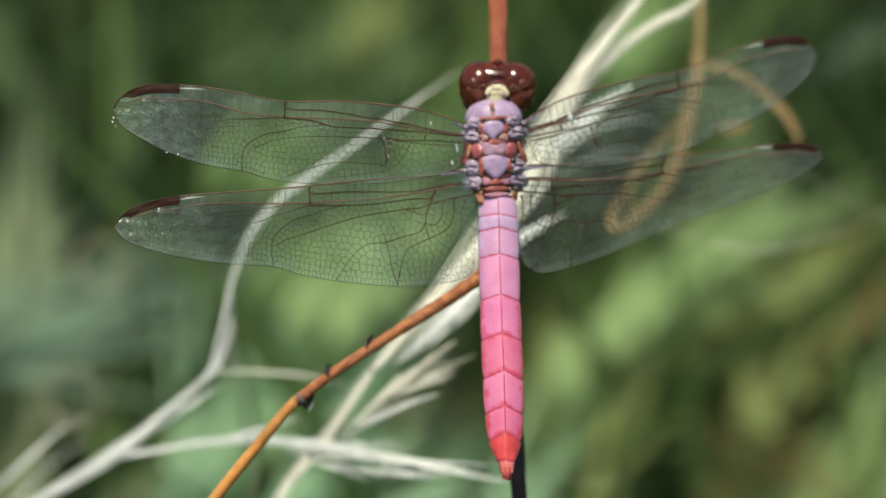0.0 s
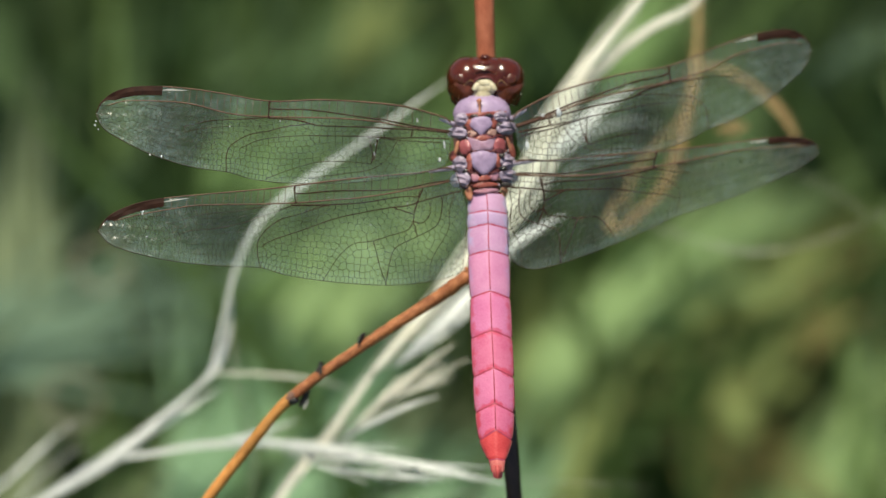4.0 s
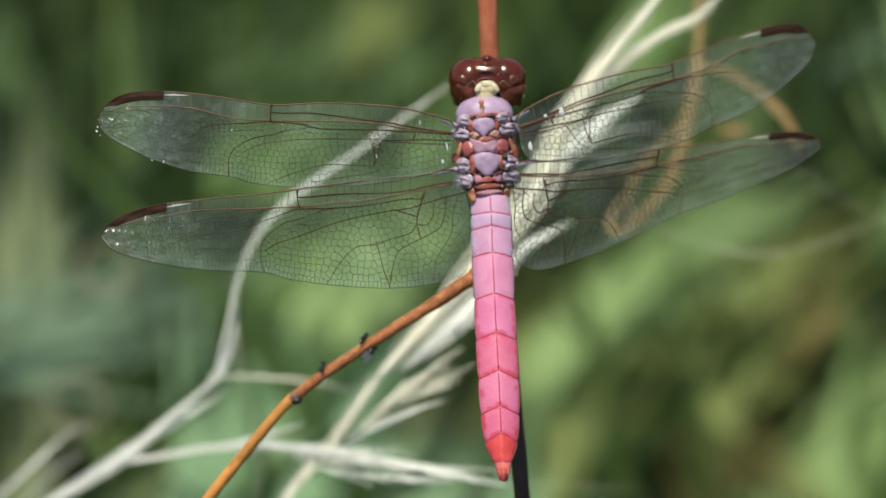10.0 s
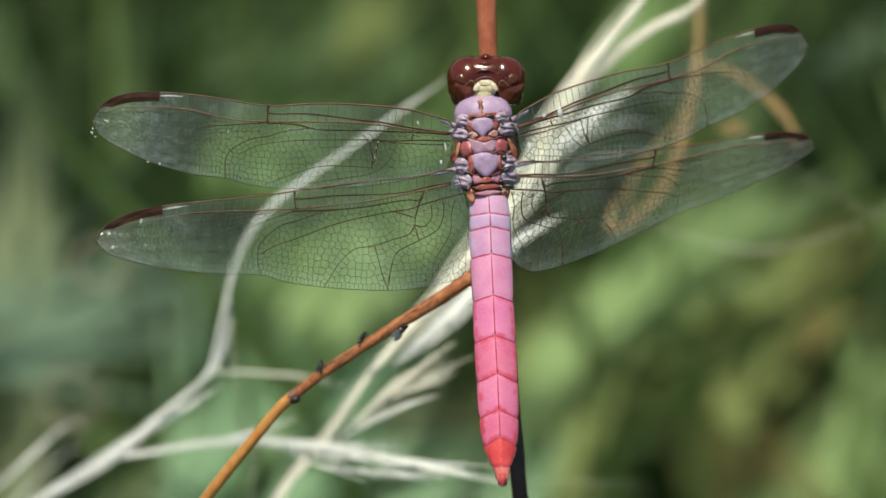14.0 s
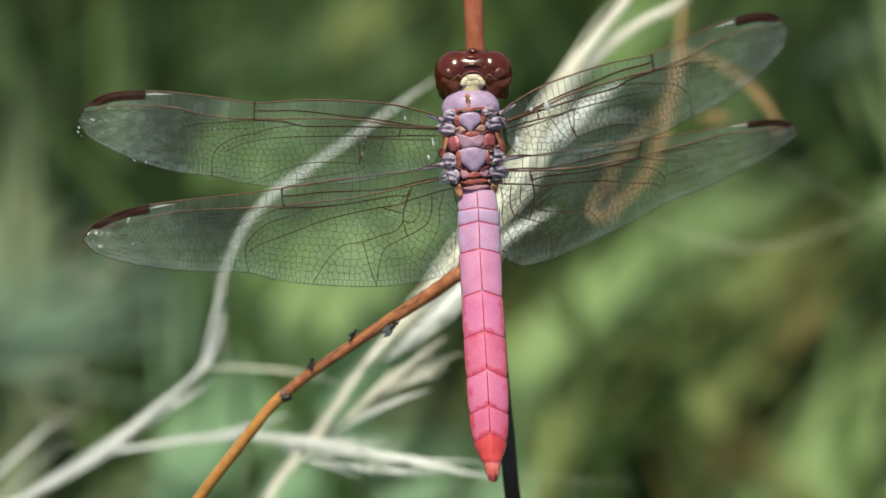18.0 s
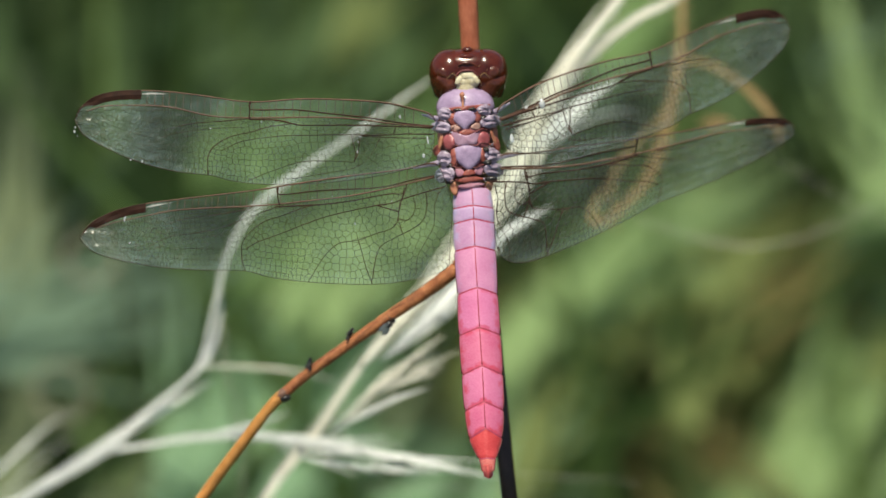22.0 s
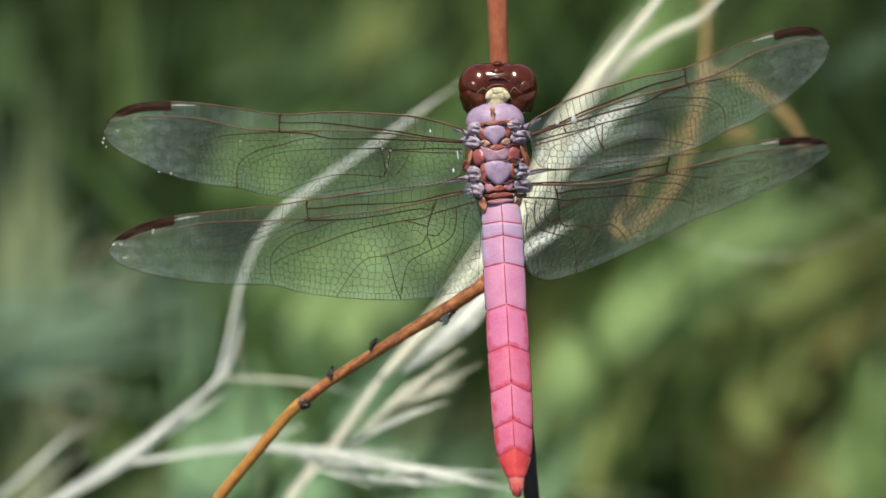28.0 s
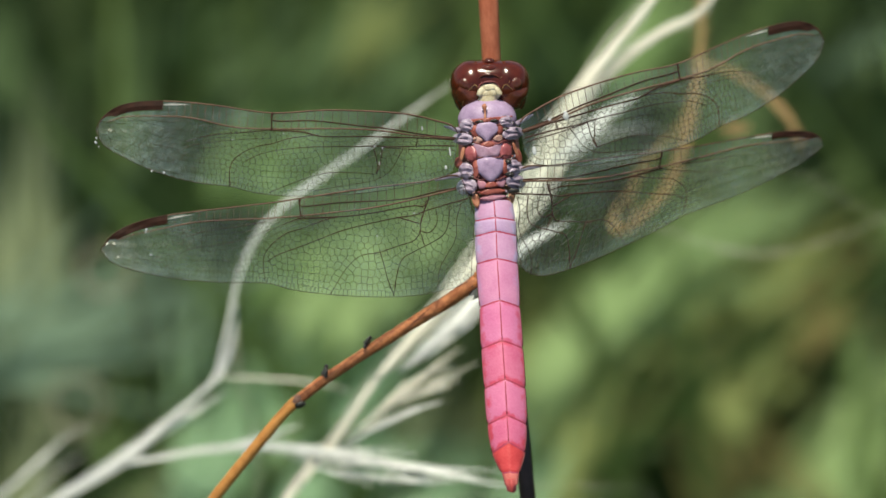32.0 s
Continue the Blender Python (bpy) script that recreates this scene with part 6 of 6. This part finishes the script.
    twig_rows = [
        (0, -1.68, 1.43, 1.21), (0.5, -1.76, 1.33, 0.94), (1, -0.83, 1.18, 1.48), (1.5, -0.47, 1.78, 1.22), (2, -0.95, -0.11, 1.23), (2.5, -1.17, -0.14, 1.07), (3, -1.75, -0.31, 1.04),
        (3.5, -1.87, -0.15, 0.65), (5.5, -0.07, 3.27, 1.05), (6, -1.92, 3.52, 0.33), (6.5, -1.01, 2.09, 0.84), (7, -4.16, 2.29, 0.14), (7.5, -1.45, 3.86, 0.69), (8, -2.14, 3.25, 0.47),
        (8.5, -1.58, 2.78, 0.52), (9, -1.89, 3.87, 0.78), (9.5, -0.32, 0.85, 0.53), (10, -1.12, 1.59, -0.35), (10.5, 0.39, 1.84, -0.23), (11, -0.03, 1.67, -0.36), (11.5, 0.51, 1.18, -0.13),
        (12, -0.08, 0.87, -0.35), (12.5, 0.32, 0.36, 0.13), (13, 0, 0, 0), (13.5, 0.77, -0.58, 0.1), (14, 0.05, 0.38, -0.29), (14.5, -0.54, -0.71, -0.46), (16.5, 0.78, 0.07, 0.17),
        (17, 0.73, 0.64, -0.1), (17.5, 0.51, -0.03, 0.31), (18, -0.74, 0.17, -0.02), (18.5, -0.61, 0.41, -0.35), (19, 0.52, 0.28, -0.32), (19.5, 0.04, -0.23, -0.67), (20, 0.18, -0.71, -0.29),
        (20.5, 0.31, -0.8, -0.49), (21, 0.22, 2.38, 1.43), (21.5, -2.83, 1.89, 1.24), (22, -0.01, 0.73, 1.06), (22.5, 0.34, 1.16, 0.65), (23, -2.2, 3.46, 1.22), (23.5, -2.05, 5.03, 1.15),
        (24, -2.2, 4.46, 0.21), (24.5, -2.09, 2.69, -0.5), (25, 0.08, 2.26, -0.74), (25.5, 0.06, 1.38, -1.42), (27.5, 0.94, 0, -1.07), (28, 1.06, -0.02, -0.95), (28.5, 1.13, 0.05, -1.13),
        (29, 1.95, 0.43, -0.64), (29.5, 0.91, 0.03, -0.69), (30, 1.08, 0.49, -0.55), (30.5, 0.93, 0.58, -0.75), (31, -0.21, 0.51, -0.97), (31.5, 1.35, 0.34, -0.8), (32, 0.73, 0.55, -0.84),
    ]
    for ob, rows in ((RIGHT_FORE, fore_rows), (RIGHT_HIND, hind_rows)):
        base = Matrix.Translation(ob.location.copy())
        walk(ob, [(t, base @ Matrix.Rotation(radians(Vector((0, ry, rz)).length), 4, Vector((0, ry, rz)) if abs(ry) + abs(rz) > 0 else Vector((0, 1, 0)))) for t, ry, rz in rows])

    def turn(rx, ry, rz):
        v = Vector((rx, ry, rz))
        return Matrix.Rotation(radians(v.length), 4, v if v.length > 0 else Vector((0, 1, 0)))

    # the perch leans in the wind, with all that sits on it
    lean = [pose(x / 1000, y / 1000, z / 1000, rx, ry, rz) for t, x, y, z, rx, ry, rz in perch_rows]
    for ob in (BODY, PERCH):
        home = Matrix.Translation(Vector(HOME[ob.name]) / 1000)
        walk(ob, [(r[0], PLANE @ m @ home) for r, m in zip(perch_rows, lean)])
    for ob in SWAYING:
        home = PLANE @ Matrix.Translation(Vector(HOME[ob.name]) / 1000)
        walk(ob, [(t, home @ pose(g * 0.00004, 0, 0, 0, 0, -g * 0.02)) for t, g in gust])
    for ob in BENDING:
        home = PLANE @ Matrix.Translation(Vector(HOME[ob.name]) / 1000)
        walk(ob, [(t, home @ pose(g * 0.00016, 0, 0, 0, 0, -g * 0.02)) for t, g in gust])
    # the tan vine drifts, and the cream sheaf rocks about its lower end
    drift = [(0, 0, 0), (3.5, -0.2, 0.2), (5.5, -1.3, 0.7), (6, -2, 1.1), (7, -1.3, 0.7), (8, -2, 1.1), (9, -2.7, 1), (10, -0.7, 0.2), (11, -0.7, 0.4), (12, -0.3, 0.3), (13, 0, 0), (14, 0.1, 0), (16.5, -1.1, 0.7), (17, -1.6, 1),
             (18, -1.6, 1.2), (19, -1.4, 0.9), (20, -0.5, 0.2), (21, -2.1, 0.4), (22, -1.2, 0.2), (23, -0.5, -2.1), (24, -1.9, -0.8), (25, -2, 1.2), (28, -0.3, 0.3), (30, 0, 0.5), (32, -0.2, 0.4)]
    home = PLANE @ Matrix.Translation(Vector(HOME[VINE.name]) / 1000)
    walk(VINE, [(t, home @ pose(x / 1000, y / 1000, 0)) for t, x, y in drift])
    rock = [(0, 0.1), (1, 0), (2, 0.2), (3, -0.2), (5.5, 0.65), (6, 0.6), (7, 0), (8, 0.9), (9, 1), (10, 1.4), (11, 1.3), (12, 0.8), (13, 0), (14, 0.6), (16.5, 0.3), (17, 0), (18, -0.4), (19, 1.2), (20, 0.7), (21, 0.9),
            (22, -0.9), (23, -0.7), (24, 0.2), (25, 0.4), (27.5, 0.65), (28, 0.8), (29, 0.8), (30, 0.3), (31, 0.7), (32, 1.1)]
    heel, home = Matrix.Translation(Vector((-18.1, -27.2, -50)) / 1000), Matrix.Translation(Vector(HOME[SHEAF.name]) / 1000)
    walk(SHEAF, [(t, PLANE @ heel @ pose(0, 0, 0, 0, 0, -0.6 * a) @ heel.inverted() @ home) for t, a in rock])
    base = Matrix.Translation(TWIG.location.copy())
    walk(TWIG, [(t, base @ turn(*r)) for t, *r in twig_rows])
    pivot = Matrix.Translation(Vector(TWIG_ROOT) / 1000)
    line = spline(TWIG_LINE[1:], 12)[::-1]
    run = np.concatenate([[0], np.cumsum(np.linalg.norm(np.diff(line, axis=0), axis=1))])
    line = np.stack([np.interp(np.linspace(0, run[-1], 61), run, line[:, k]) for k in range(3)], 1)

    def sit(f, side, heading, out, lift):
        """A seat on the twig: f from the node (0) to its upper end (1); side: degrees round the twig from its upper flank towards the camera."""
        i = min(max(f, 0), 0.999) * (len(line) - 1)
        k = int(i)
        p = line[k] + (line[k + 1] - line[k]) * (i - k)
        d = Vector(line[k + 1] - line[k]).normalized()
        up = Vector((-d.y, d.x, 0)).normalized()
        n = (Matrix.Rotation(radians(side), 3, d) @ up).normalized()
        x = (Matrix.Rotation(radians(heading), 3, n) @ d).normalized()
        x = (x + n * out).normalized()
        yv = n.cross(x).normalized()
        zv = x.cross(yv)
        m = Matrix((x, yv, zv)).transposed().to_4x4()
        m.translation = (Vector(p) + n * lift) / 1000
        return m

    stay = [(0, sit(0.425, 12, 50, 0.2, 0.7)), (1, sit(0.195, 5, 60, 0.7, 0.55))]
    for k, m in stay:
        walk(FLIES[k], [(t, PLANE @ g @ pivot @ turn(*r) @ pivot.inverted() @ m) for (t, *r), g in zip(twig_rows, lean)])
    crawl = [(0, 0.03, 250), (5.0, 0.03, 245), (5.5, 0.05, 215), (6, 0.1, 190), (6.5, 0.14, 180), (7, 0.215, 180), (7.5, 0.23, 180), (8, 0.26, 180), (8.5, 0.33, 180), (9, 0.35, 180), (9.5, 0.4, 175), (10, 0.41, 170), (10.5, 0.48, 170),
             (11, 0.52, 170), (11.5, 0.55, 165), (12, 0.57, 165), (12.5, 0.585, 165), (25, 0.59, 165), (27.5, 0.74, 165), (28, 0.78, 165), (29, 0.92, 170), (30, 0.965, 170), (32, 0.975, 170)]
    ts = [c[0] for c in crawl]
    rows = []
    for (t, *r), g in zip(twig_rows, lean):
        f, s = float(np.interp(t, ts, [c[1] for c in crawl])), float(np.interp(t, ts, [c[2] for c in crawl]))
        rows.append((t, PLANE @ g @ pivot @ turn(*r) @ pivot.inverted() @ sit(f, s - 32, -14, -0.3, 0.62)))
    walk(FLIES[2], rows)


motions()
